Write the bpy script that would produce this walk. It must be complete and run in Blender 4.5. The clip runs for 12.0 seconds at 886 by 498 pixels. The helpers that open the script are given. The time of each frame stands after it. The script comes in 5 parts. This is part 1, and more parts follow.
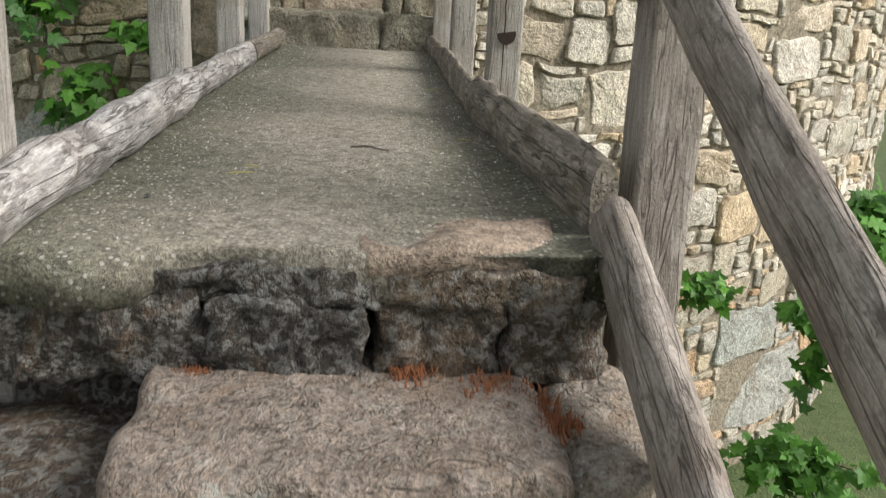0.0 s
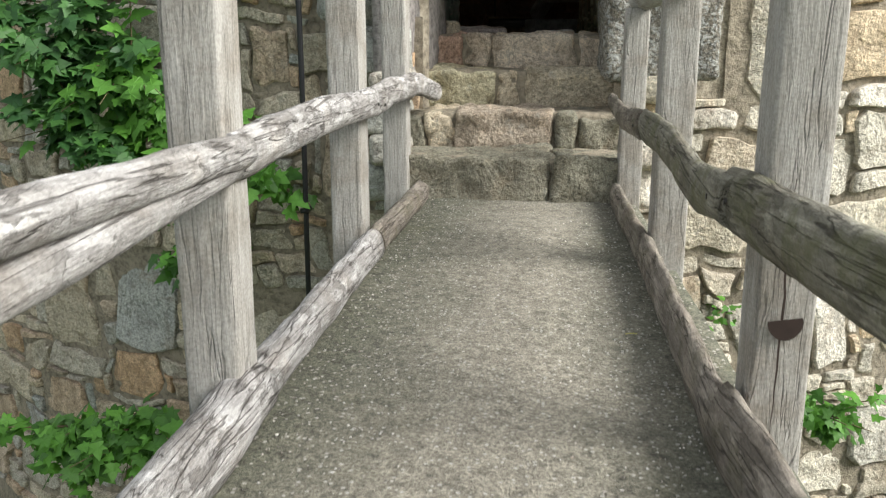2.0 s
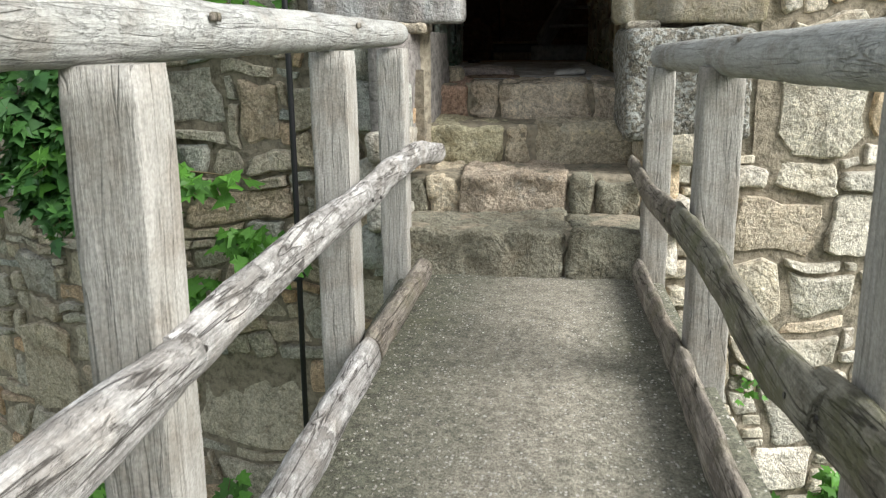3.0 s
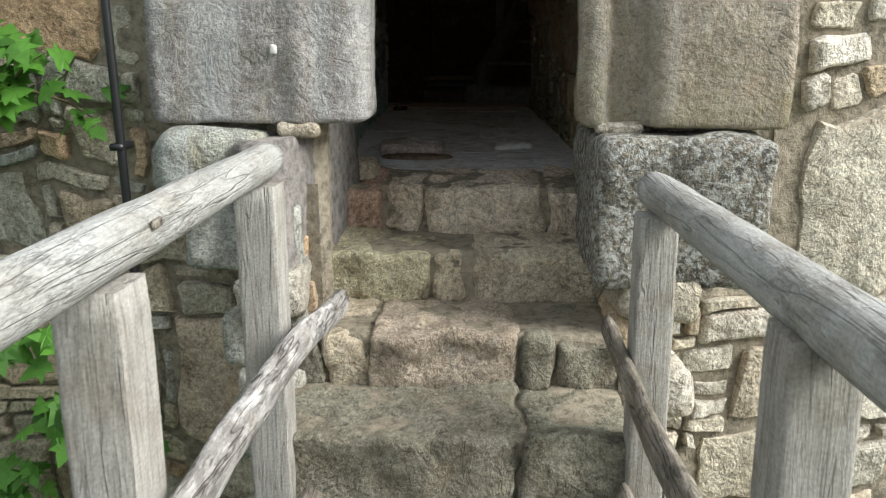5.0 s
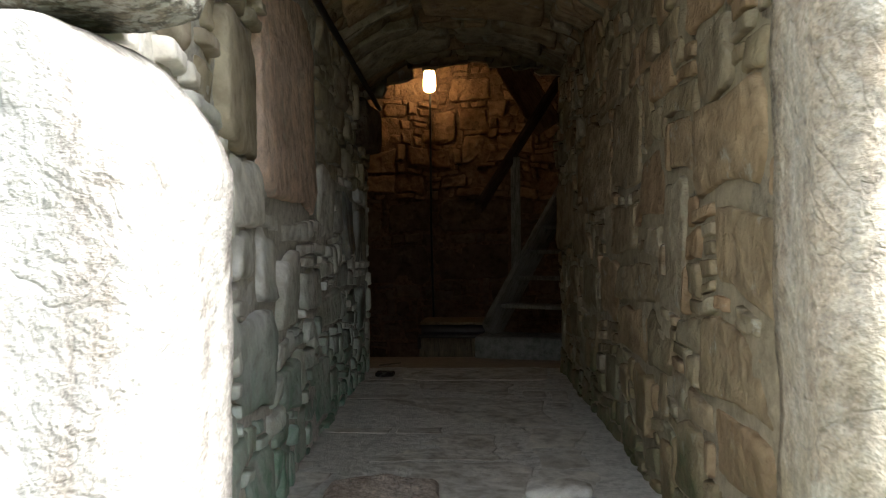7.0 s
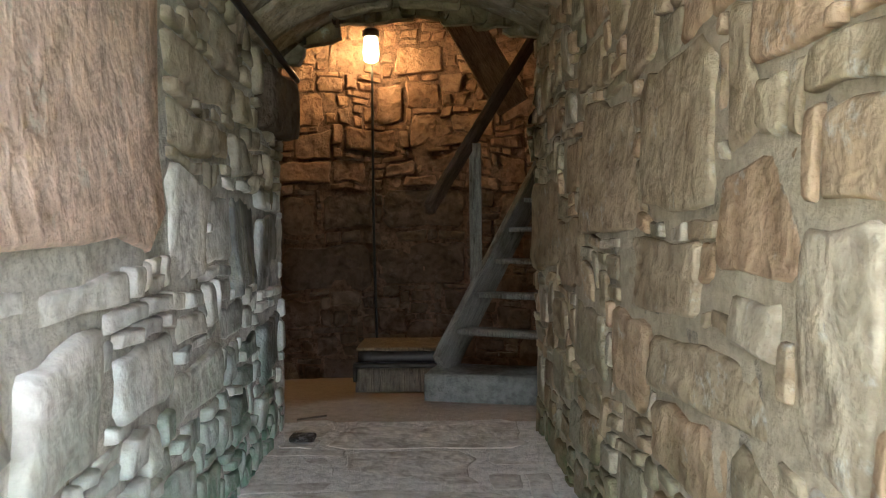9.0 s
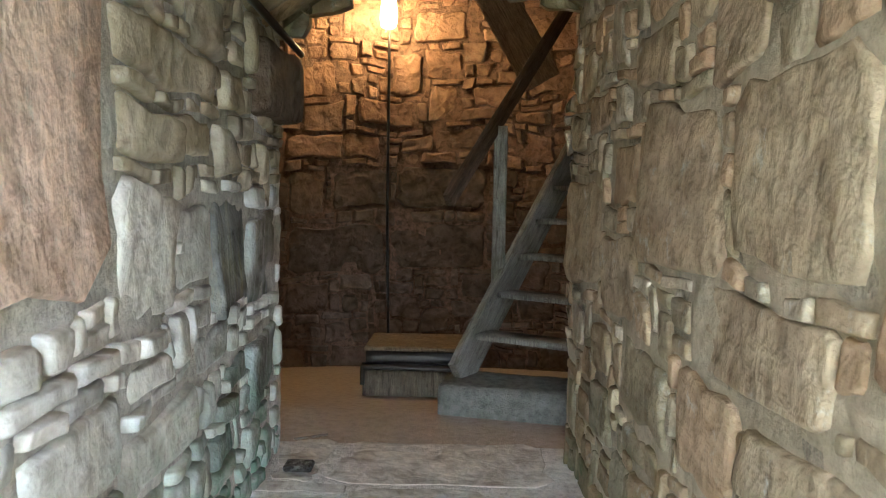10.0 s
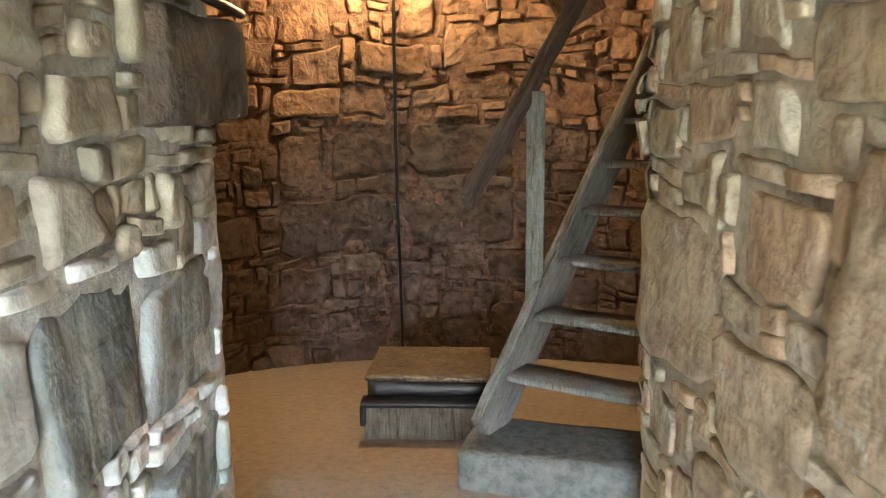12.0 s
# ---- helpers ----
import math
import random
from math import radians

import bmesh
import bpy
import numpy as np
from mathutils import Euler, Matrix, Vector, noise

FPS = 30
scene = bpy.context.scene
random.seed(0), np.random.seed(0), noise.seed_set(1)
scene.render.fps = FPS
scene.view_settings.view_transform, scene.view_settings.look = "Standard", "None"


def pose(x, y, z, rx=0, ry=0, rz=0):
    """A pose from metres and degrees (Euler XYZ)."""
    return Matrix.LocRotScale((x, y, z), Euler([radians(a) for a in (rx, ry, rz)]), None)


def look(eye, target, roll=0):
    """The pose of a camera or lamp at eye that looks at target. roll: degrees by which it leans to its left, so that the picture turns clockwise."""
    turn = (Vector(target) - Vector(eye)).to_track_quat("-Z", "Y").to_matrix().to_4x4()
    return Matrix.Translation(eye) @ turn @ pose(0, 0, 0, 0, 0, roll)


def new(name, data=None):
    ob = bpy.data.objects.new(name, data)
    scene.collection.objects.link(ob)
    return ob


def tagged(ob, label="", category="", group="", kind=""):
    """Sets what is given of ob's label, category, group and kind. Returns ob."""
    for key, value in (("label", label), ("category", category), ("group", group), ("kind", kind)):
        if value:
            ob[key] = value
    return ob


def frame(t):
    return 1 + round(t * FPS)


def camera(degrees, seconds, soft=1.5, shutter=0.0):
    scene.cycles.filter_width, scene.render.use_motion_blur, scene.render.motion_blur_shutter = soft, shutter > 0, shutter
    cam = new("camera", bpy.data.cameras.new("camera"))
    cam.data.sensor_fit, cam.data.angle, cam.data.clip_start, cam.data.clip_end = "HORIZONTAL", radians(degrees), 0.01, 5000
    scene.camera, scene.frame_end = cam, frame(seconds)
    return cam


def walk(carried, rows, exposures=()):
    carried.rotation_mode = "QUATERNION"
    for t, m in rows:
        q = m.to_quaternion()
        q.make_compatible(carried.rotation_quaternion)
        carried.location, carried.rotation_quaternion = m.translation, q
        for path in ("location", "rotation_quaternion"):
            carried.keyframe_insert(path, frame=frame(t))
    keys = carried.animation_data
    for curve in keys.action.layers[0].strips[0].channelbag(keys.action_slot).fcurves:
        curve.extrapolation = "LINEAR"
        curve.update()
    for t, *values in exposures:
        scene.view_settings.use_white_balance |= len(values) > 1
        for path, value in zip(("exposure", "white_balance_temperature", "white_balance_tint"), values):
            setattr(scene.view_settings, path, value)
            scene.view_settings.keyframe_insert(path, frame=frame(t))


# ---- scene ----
cam = camera(54.8, 12.0, soft=1.2, shutter=0.2)
METRES, EYE, TILT, LEAN, TURN = 8.0, 1.5, 0.0, 0.0, -4.0
ROWS = [
    (0.0, 0.0, 0.0, 0.0, 0.94, -17.59, -2.98),
    (0.5, -0.0013, 0.0385, 0.0049, 1.63, -14.32, -3.04),
    (1.0, -0.0025, 0.0962, 0.0104, 9.06, -13.06, -0.66),
    (1.5, -0.0137, 0.1337, 0.0202, 11.49, -13.59, 0.09),
    (2.0, -0.0179, 0.1563, 0.0423, 11.4, -14.49, 0.02),
    (2.5, -0.0168, 0.18, 0.0595, 11.69, -14.99, 0.09),
    (3.0, -0.0276, 0.2078, 0.0692, 11.63, -14.14, 0.68),
    (5.0, -0.0427, 0.3565, 0.1096, 7.44, -14.17, 0.35),
    (5.5, -0.0467, 0.4138, 0.1137, 7.1, -11.82, -0.09),
    (6.0, -0.0478, 0.478, 0.1219, 7.54, -8.48, -0.03),
    (6.5, -0.0597, 0.5379, 0.1275, 7.85, -5.3, 0.32),
    (7.0, -0.0665, 0.5893, 0.1314, 8.03, -0.35, 0.57),
    (9.0, -0.0806, 0.746, 0.1536, 4.82, -1.9, 0.51),
    (9.5, -0.0791, 0.7755, 0.1652, 5.35, -3.43, -0.21),
    (10.0, -0.0888, 0.8071, 0.1728, 5.9, -4.52, -0.98),
    (10.5, -0.0908, 0.833, 0.1918, 5.99, -5.85, -0.44),
    (11.0, -0.0863, 0.8715, 0.1951, 5.94, -7.08, 0.17),
    (11.5, -0.0882, 0.9011, 0.2025, 6.84, -8.51, 0.41),
    (12.0, -0.0987, 0.9463, 0.2064, 7.56, -9.99, 0.6),
]
EXPOSURES = [(0.0, 0.6, 6500, 10), (1.0, 0.85, 6500, 11), (2.0, 0.95, 6350, 8), (5.0, 0.85, 6250, 7), (6.0, 1.25, 6250, 7), (6.5, 1.85, 6350, 8), (7.0, 2.6, 6400, 8), (9.0, 5.1, 5900, 9), (10.0, 5.75, 5700, 6), (11.0, 6.35, 5650, 6), (12.0, 7.0, 5700, 7)]
walk(cam, [(t, pose(0, 0, EYE, TILT, LEAN, TURN) @ pose(METRES * x, METRES * y, METRES * z, 90 + pitch, roll, yaw)) for t, x, y, z, yaw, pitch, roll in ROWS], EXPOSURES)

# ---- light ----
SUN_FROM = Vector((1.0, -0.27, 0.78)).normalized()
world = bpy.data.worlds.new("sky")
scene.world = world
world.use_nodes = True
wn = world.node_tree.nodes
wl = world.node_tree.links
sky = wn.new("ShaderNodeTexSky")
sky.sky_type = "NISHITA"
sky.sun_disc = False
sky.sun_elevation = math.asin(SUN_FROM.z)
sky.sun_rotation = math.atan2(SUN_FROM.x, SUN_FROM.y)
sky.dust_density = 4.0
sky.air_density = 1.0
haze = wn.new("ShaderNodeMixRGB")
haze.inputs[0].default_value = 0.65
haze.inputs[2].default_value = (9.0, 9.3, 9.6, 1)
wl.new(sky.outputs[0], haze.inputs[1])
wl.new(haze.outputs[0], wn["Background"].inputs[0])
wn["Background"].inputs[1].default_value = 0.075

sun_data = bpy.data.lights.new("sun", "SUN")
sun_data.energy = 3.7
sun_data.angle = radians(32)
sun_data.color = (1.0, 0.98, 0.95)
sun = new("sun", sun_data)
sun.matrix_world = look(SUN_FROM * 30, (0, 0, 0))

# ---- materials ----


class Nodes:
    """A small builder for procedural materials."""

    def __init__(self, name):
        self.mat = bpy.data.materials.new(name)
        self.mat.use_nodes = True
        self.tree = self.mat.node_tree
        self.bsdf = self.tree.nodes["Principled BSDF"]

    def put(self, kind, **values):
        n = self.tree.nodes.new(kind)
        for k, v in values.items():
            n.inputs[k.replace("_", " ")].default_value = v
        return n

    def link(self, a, b):
        self.tree.links.new(a, b)

    def pos(self, scale=(1, 1, 1), local=False):
        m = self.put("ShaderNodeMapping")
        m.inputs["Scale"].default_value = scale
        if local:
            self.link(self.put("ShaderNodeTexCoord").outputs["Object"], m.inputs[0])
        else:
            self.link(self.put("ShaderNodeNewGeometry").outputs["Position"], m.inputs[0])
        return m.outputs[0]

    def noise(self, at, scale, detail=4, rough=0.55, dist=0.0):
        n = self.put("ShaderNodeTexNoise", Scale=scale, Detail=detail, Roughness=rough, Distortion=dist)
        self.link(at, n.inputs["Vector"])
        return n.outputs["Fac"]

    def voronoi(self, at, scale, feature="F1", out="Distance"):
        n = self.put("ShaderNodeTexVoronoi", Scale=scale)
        n.feature = feature
        self.link(at, n.inputs["Vector"])
        return n.outputs[out]

    def ramp(self, fac, *stops):
        n = self.put("ShaderNodeValToRGB")
        e = n.color_ramp.elements
        while len(e) < len(stops):
            e.new(0.5)
        for el, (p, c) in zip(e, stops):
            el.position = p
            el.color = (c, c, c, 1) if isinstance(c, (int, float)) else (*c, 1)
        self.link(fac, n.inputs[0])
        return n.outputs[0]

    def mix(self, fac, a, b, blend="MIX"):
        n = self.put("ShaderNodeMixRGB")
        n.blend_type = blend
        for k, v in enumerate((fac, a, b)):
            s = n.inputs[k]
            if isinstance(v, (int, float)):
                s.default_value = v if k == 0 else (v, v, v, 1)
            elif isinstance(v, tuple):
                s.default_value = (*v, 1)
            else:
                self.link(v, s)
        return n.outputs[0]

    def math(self, op, a, b=0.0):
        n = self.put("ShaderNodeMath")
        n.operation = op
        for v, s in ((a, n.inputs[0]), (b, n.inputs[1])):
            if isinstance(v, (int, float)):
                s.default_value = v
            else:
                self.link(v, s)
        return n.outputs[0]

    def z(self, at):
        n = self.put("ShaderNodeSeparateXYZ")
        self.link(at, n.inputs[0])
        return n.outputs

    def rnd(self):
        a = self.put("ShaderNodeObjectInfo").outputs["Random"]
        b = self.put("ShaderNodeNewGeometry").outputs["Random Per Island"]
        return self.math("FRACT", self.math("ADD", self.math("MULTIPLY", b, 7.31), self.math("MULTIPLY", a, 5.17)))

    def done(self, color, rough=0.85, bump=None, strength=0.5, dist=0.01, spec=0.3):
        if isinstance(color, tuple):
            self.bsdf.inputs["Base Color"].default_value = (*color, 1)
        else:
            self.link(color, self.bsdf.inputs["Base Color"])
        if isinstance(rough, (int, float)):
            self.bsdf.inputs["Roughness"].default_value = rough
        else:
            self.link(rough, self.bsdf.inputs["Roughness"])
        self.bsdf.inputs["Specular IOR Level"].default_value = spec
        if bump is not None:
            n = self.put("ShaderNodeBump", Strength=strength, Distance=dist)
            self.link(bump, n.inputs["Height"])
            self.link(n.outputs[0], self.bsdf.inputs["Normal"])
        return self.mat


def stone_material(name, tones, dirt=0.5, algae=None, lichen=0.25, grain=1.0, streak=0.0, spots=0.0, fleck=1.0):
    """Rubble stone: a tone per stone, cloudy grain, dark specks, pale lichen, and algae below a given height."""
    k = Nodes(name)
    at = k.pos()
    r = k.rnd()
    steps = [(i / max(1, len(tones) - 1), c) for i, c in enumerate(tones)]
    base = k.ramp(r, *steps)
    cloud = k.noise(at, 5.0, 6 if fleck > 0.3 else 4, 0.6 if fleck > 0.3 else 0.5, 0.6)
    fine = k.noise(at, 60.0, 5, 0.65)
    mid = k.noise(at, 17.0, 6 if fleck > 0.3 else 3, 0.65 if fleck > 0.3 else 0.5, 0.3)
    col = k.mix(0.75, base, k.ramp(cloud, (0.34, (0.66, 0.62, 0.56)), (0.5, (0.97, 0.96, 0.94)), (0.66, (1.14, 1.12, 1.08))), "MULTIPLY")
    col = k.mix(0.8, col, k.ramp(mid, (0.34, (0.68, 0.65, 0.62)), (0.5, (1.0, 1.0, 1.0)), (0.68, (1.16, 1.15, 1.12))), "MULTIPLY")
    col = k.mix(0.85 * fleck, col, k.ramp(fine, (0.34, 0.55), (0.5, 1.0), (0.66, 1.3)), "MULTIPLY")
    speck = k.noise(at, 210.0, 3, 0.6)
    col = k.mix(0.7 * fleck, col, k.ramp(speck, (0.36, 0.55), (0.5, 1.0), (0.64, 1.35)), "MULTIPLY")
    vein = k.ramp(k.math("ABSOLUTE", k.math("SUBTRACT", k.noise(at, 3.2, 5, 0.65, 0.8), 0.5)), (0.0, 0.45), (0.012, 1.0))
    col = k.mix(0.6 * fleck, col, vein, "MULTIPLY")
    rust = k.ramp(k.noise(at, 2.3, 5, 0.6, 1.2), (0.56, 0.0), (0.72, dirt))
    col = k.mix(rust, col, k.mix(0.6, col, (0.36, 0.22, 0.11)))
    lich = k.ramp(k.noise(at, 9.0, 8, 0.75), (0.58, 0.0), (0.66, lichen))
    col = k.mix(lich, col, (0.55, 0.56, 0.5))
    if streak:
        run = k.noise(k.pos((1, 1, 0.07)), 9.0, 5, 0.6)
        col = k.mix(k.ramp(run, (0.5, 0.0), (0.62, streak)), col, (0.52, 0.54, 0.53))
        col = k.mix(k.ramp(k.noise(k.pos((1, 1, 0.25)), 5.0, 6, 0.7), (0.54, 0.0), (0.68, streak * 0.9)), col, (0.36, 0.31, 0.16))
    if spots:
        dark = k.ramp(k.noise(at, 52.0, 5, 0.7), (0.49, 0.0), (0.55, spots))
        col = k.mix(dark, col, (0.055, 0.058, 0.055))
        pale = k.ramp(k.noise(at, 42.0, 5, 0.7, 0.5), (0.49, 0.0), (0.56, spots))
        col = k.mix(pale, col, (0.58, 0.59, 0.55))
    if algae:
        low, high, tint = algae
        zz = k.z(at)[2]
        amt = k.math("ADD", zz, k.math("MULTIPLY", k.math("SUBTRACT", k.noise(at, 3.5, 5, 0.6), 0.5), 1.1))
        n = k.put("ShaderNodeMapRange")
        n.inputs["From Min"].default_value = high
        n.inputs["From Max"].default_value = low
        k.link(amt, n.inputs["Value"])
        a = k.math("MULTIPLY", n.outputs[0], k.ramp(mid, (0.3, 0.35), (0.6, 0.9)))
        col = k.mix(a, col, k.mix(fine, tint, (tint[0] * 1.9, tint[1] * 1.7, tint[2] * 1.8)))
    bump = k.math("ADD", k.math("MULTIPLY", mid, 1.0), k.math("ADD", k.math("ADD", k.math("MULTIPLY", fine, 0.15 + 0.35 * fleck), k.math("MULTIPLY", speck, 0.12 * fleck)), k.math("ADD", k.math("MULTIPLY", vein, 0.25 * fleck), k.math("MULTIPLY", cloud, 1.6))))
    return k.done(col, 0.88, bump, min(1.0, 0.85 * grain), 0.035 * max(1.0, grain))


def mortar_material(name, a, b, coarse=0.8):
    k = Nodes(name)
    at = k.pos()
    n1 = k.noise(at, 26.0, 6, 0.7)
    n2 = k.noise(at, 3.0, 4)
    col = k.mix(n2, a, b)
    col = k.mix(coarse, col, k.ramp(n1, (0.36, 0.45), (0.5, 1.0), (0.64, 1.35)), "MULTIPLY")
    return k.done(col, 0.95, n1, min(0.9, coarse * 1.1), 0.03)


def wood_material(name, pale, dark, moss=0.0, flakes=0.0, streak=0.5, cracks=0.4):
    """Weathered timber, grain along the local z axis: fine streaks, thin cracks, and dark flakes of old bark."""
    k = Nodes(name)
    r = k.rnd()
    loc = k.pos((1, 1, 1), True)
    shift = k.put("ShaderNodeVectorMath")
    shift.operation = "ADD"
    k.link(loc, shift.inputs[0])
    k.link(k.math("MULTIPLY", r, 9.0), shift.inputs[1])

    def squeezed(f):
        m = k.put("ShaderNodeMapping")
        m.inputs["Scale"].default_value = (1, 1, f)
        k.link(shift.outputs[0], m.inputs[0])
        return m.outputs[0]

    grain = k.noise(squeezed(0.07), 150.0, 5, 0.7, 0.2)
    broad = k.noise(squeezed(0.2), 26.0, 6, 0.7, 0.4)
    cloud = k.noise(shift.outputs[0], 6.0, 6, 0.65)
    fleck = k.noise(shift.outputs[0], 160.0, 3, 0.6)
    line = k.math("ABSOLUTE", k.math("SUBTRACT", k.noise(squeezed(0.06), 28.0, 3, 0.5, 0.5), 0.5))
    crack = k.ramp(line, (0.004, 0.0), (0.016, 1.0))
    col = k.ramp(broad, (0.34, tuple(0.72 * a + 0.28 * b for a, b in zip(dark, pale))), (0.5, tuple((a + b) / 2 for a, b in zip(pale, dark))), (0.64, pale))
    col = k.mix(streak, col, k.ramp(grain, (0.36, 0.45), (0.5, 1.0), (0.64, 1.35)), "MULTIPLY")
    col = k.mix(0.6, col, k.ramp(cloud, (0.36, (0.66, 0.6, 0.54)), (0.5, (1, 1, 1)), (0.64, (1.14, 1.14, 1.16))), "MULTIPLY")
    col = k.mix(0.4, col, k.ramp(fleck, (0.38, 0.6), (0.5, 1.0), (0.62, 1.3)), "MULTIPLY")
    flake = None
    if flakes:
        flake = k.ramp(k.noise(squeezed(0.38), 38.0, 6, 0.72, 0.3), (0.5, 0.0), (0.55, 1.0))
        where = k.ramp(k.noise(shift.outputs[0], 7.0, 4, 0.6), (0.42, 0.15), (0.58, 1.0))
        flake = k.math("MULTIPLY", flake, where)
        col = k.mix(k.math("MULTIPLY", flake, flakes), col, dark)
    col = k.mix(cracks, col, k.mix(crack, (0.12, 0.1, 0.085), (1, 1, 1)), "MULTIPLY")
    if moss:
        mm = k.ramp(k.noise(shift.outputs[0], 11.0, 6, 0.7), (0.48, 0.0), (0.62, moss))
        col = k.mix(mm, col, (0.12, 0.12, 0.055))
    bump = k.math("ADD", k.math("MULTIPLY", grain, 0.5), k.math("ADD", k.math("MULTIPLY", broad, 0.8), k.math("MULTIPLY", crack, 0.5)))
    if flake is not None:
        bump = k.math("ADD", bump, k.math("MULTIPLY", flake, 0.5))
    return k.done(col, 0.85, bump, 0.8, 0.012)


OUT_TONES = [(0.61, 0.545, 0.425), (0.55, 0.515, 0.435), (0.67, 0.61, 0.49), (0.45, 0.43, 0.375), (0.62, 0.49, 0.33), (0.73, 0.68, 0.59), (0.58, 0.535, 0.46)]
LEFT_TONES = [(0.46, 0.43, 0.355), (0.52, 0.455, 0.345), (0.39, 0.41, 0.375), (0.58, 0.495, 0.355), (0.43, 0.44, 0.405), (0.56, 0.39, 0.24), (0.49, 0.465, 0.39)]
# Grey left, olive right; left lifted, right lowered to paint in the doorway's daylight.
IN_TONES_L = [(0.76, 0.745, 0.73), (0.66, 0.665, 0.66), (0.80, 0.765, 0.73), (0.72, 0.715, 0.70), (0.54, 0.555, 0.56), (0.82, 0.80, 0.77)]
IN_TONES_R = [(0.40, 0.32, 0.215), (0.33, 0.28, 0.19), (0.46, 0.34, 0.22), (0.43, 0.30, 0.19), (0.36, 0.315, 0.225), (0.51, 0.44, 0.34)]
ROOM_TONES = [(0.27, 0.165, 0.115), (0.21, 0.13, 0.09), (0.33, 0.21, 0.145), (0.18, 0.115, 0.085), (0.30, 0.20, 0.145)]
M_OUT = stone_material("stone_pale", OUT_TONES, 0.5, None, 0.3)
M_LEFT = stone_material("stone_brown", LEFT_TONES, 0.5, None, 0.25)
M_IN_L = stone_material("stone_grey", IN_TONES_L, 0.18, (1.8, 2.5, (0.095, 0.21, 0.135)), 0.4, 0.5, 0.0, 0.0, 0.1)
M_IN_DARK = stone_material("dark_streaked_stone", [(0.30, 0.31, 0.30), (0.24, 0.25, 0.25), (0.36, 0.36, 0.34)], 0.15, (1.8, 2.4, (0.095, 0.19, 0.125)), 0.35, 0.6, 0.6, 0.0, 0.1)
M_IN_TOP = stone_material("stone_brown_grey", [(0.46, 0.41, 0.32), (0.40, 0.36, 0.29), (0.52, 0.46, 0.36), (0.37, 0.33, 0.26), (0.50, 0.46, 0.40)], 0.5, None, 0.3, 0.5, 0.0, 0.0, 0.1)
M_IN_R = stone_material("stone_olive", IN_TONES_R, 0.5, (1.75, 2.3, (0.05, 0.075, 0.03)), 0.5, 0.7, 0.0, 0.0, 0.1)
M_SLAB = stone_material("reddish_slab", [(0.76, 0.58, 0.49), (0.74, 0.59, 0.52)], 0.45, None, 0.45, 0.7, 0.0, 0.0, 0.2)
# Darker brown lower rock, with the lamp's falloff put into its tones too.
M_ROOM_LOW = stone_material("dim_brown_stone", [(0.15, 0.105, 0.08), (0.11, 0.08, 0.062), (0.18, 0.13, 0.095), (0.13, 0.098, 0.08)], 0.5, None, 0.06, 0.9, 0.0, 0.0, 0.15)
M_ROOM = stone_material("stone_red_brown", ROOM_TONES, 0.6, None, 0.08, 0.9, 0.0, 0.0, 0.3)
M_JAMB = stone_material("hewn_granite", [(0.315, 0.295, 0.28), (0.29, 0.272, 0.26)], 0.25, None, 0.3, 0.7, 0.3, 0.12, 0.8)
M_JAMB_R = stone_material("yellowed_granite", [(0.35, 0.295, 0.24), (0.33, 0.28, 0.225)], 0.5, (1.9, 2.5, (0.13, 0.125, 0.06)), 0.35, 0.7, 0.15, 0.12, 0.8)
M_LOW = stone_material("pinkish_step_stone", [(0.36, 0.295, 0.245), (0.32, 0.27, 0.22)], 0.85, None, 0.6, 1.4, 0.0, 0.12)
M_SILL = stone_material("lichen_granite", [(0.40, 0.40, 0.36), (0.36, 0.37, 0.33)], 0.3, None, 0.8, 1.1, 0.4)
M_SPECK = stone_material("speckled_granite", [(0.30, 0.27, 0.22), (0.27, 0.25, 0.205)], 0.4, None, 0.3, 1.3, 0.0, 0.6)
M_STEP = stone_material("step_stone", [(0.64, 0.53, 0.39), (0.57, 0.51, 0.38), (0.66, 0.55, 0.42), (0.55, 0.52, 0.36)], 0.5, None, 0.3, 1.1)
# Paler than M_STEP: colour lifted to offset the jamb's shade on the top step.
M_STEP_PALE = stone_material("pale_worn_step_stone", [(0.70, 0.60, 0.48), (0.66, 0.57, 0.45)], 0.5, None, 0.3, 1.0)
M_STEP_MOSS = stone_material("yellow_mossy_step_stone", [(0.56, 0.51, 0.34), (0.52, 0.48, 0.33)], 0.5, None, 0.3, 1.1)
M_STEP_RED = stone_material("reddish_step_stone", [(0.48, 0.40, 0.315), (0.46, 0.385, 0.30)], 0.5, None, 0.25, 1.1)
M_STEP_DARK = stone_material("mossy_step_stone", [(0.25, 0.24, 0.18), (0.28, 0.26, 0.20)], 0.3, None, 0.22, 1.1)
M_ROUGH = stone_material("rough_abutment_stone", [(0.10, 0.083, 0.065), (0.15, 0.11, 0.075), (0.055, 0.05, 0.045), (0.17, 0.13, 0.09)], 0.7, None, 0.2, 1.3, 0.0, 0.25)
M_PAVE = stone_material("worn_paving", [(0.70, 0.69, 0.67), (0.64, 0.63, 0.62), (0.74, 0.73, 0.71)], 0.1, None, 0.1, 0.4, 0.0, 0.0, 0.2)
M_RED = stone_material("reddish_stone", [(0.50, 0.33, 0.25), (0.54, 0.38, 0.29)], 0.4, None, 0.2)
M_MORTAR_OUT = mortar_material("sandy_mortar", (0.33, 0.28, 0.205), (0.23, 0.20, 0.15))
M_MORTAR_IN = mortar_material("crumbly_mortar", (0.46, 0.405, 0.31), (0.30, 0.255, 0.19))
M_MORTAR_PALE = mortar_material("lime_mortar", (0.62, 0.59, 0.54), (0.48, 0.46, 0.42), 0.5)
M_MORTAR_OLIVE = mortar_material("olive_mortar", (0.50, 0.43, 0.32), (0.36, 0.30, 0.20), 0.4)
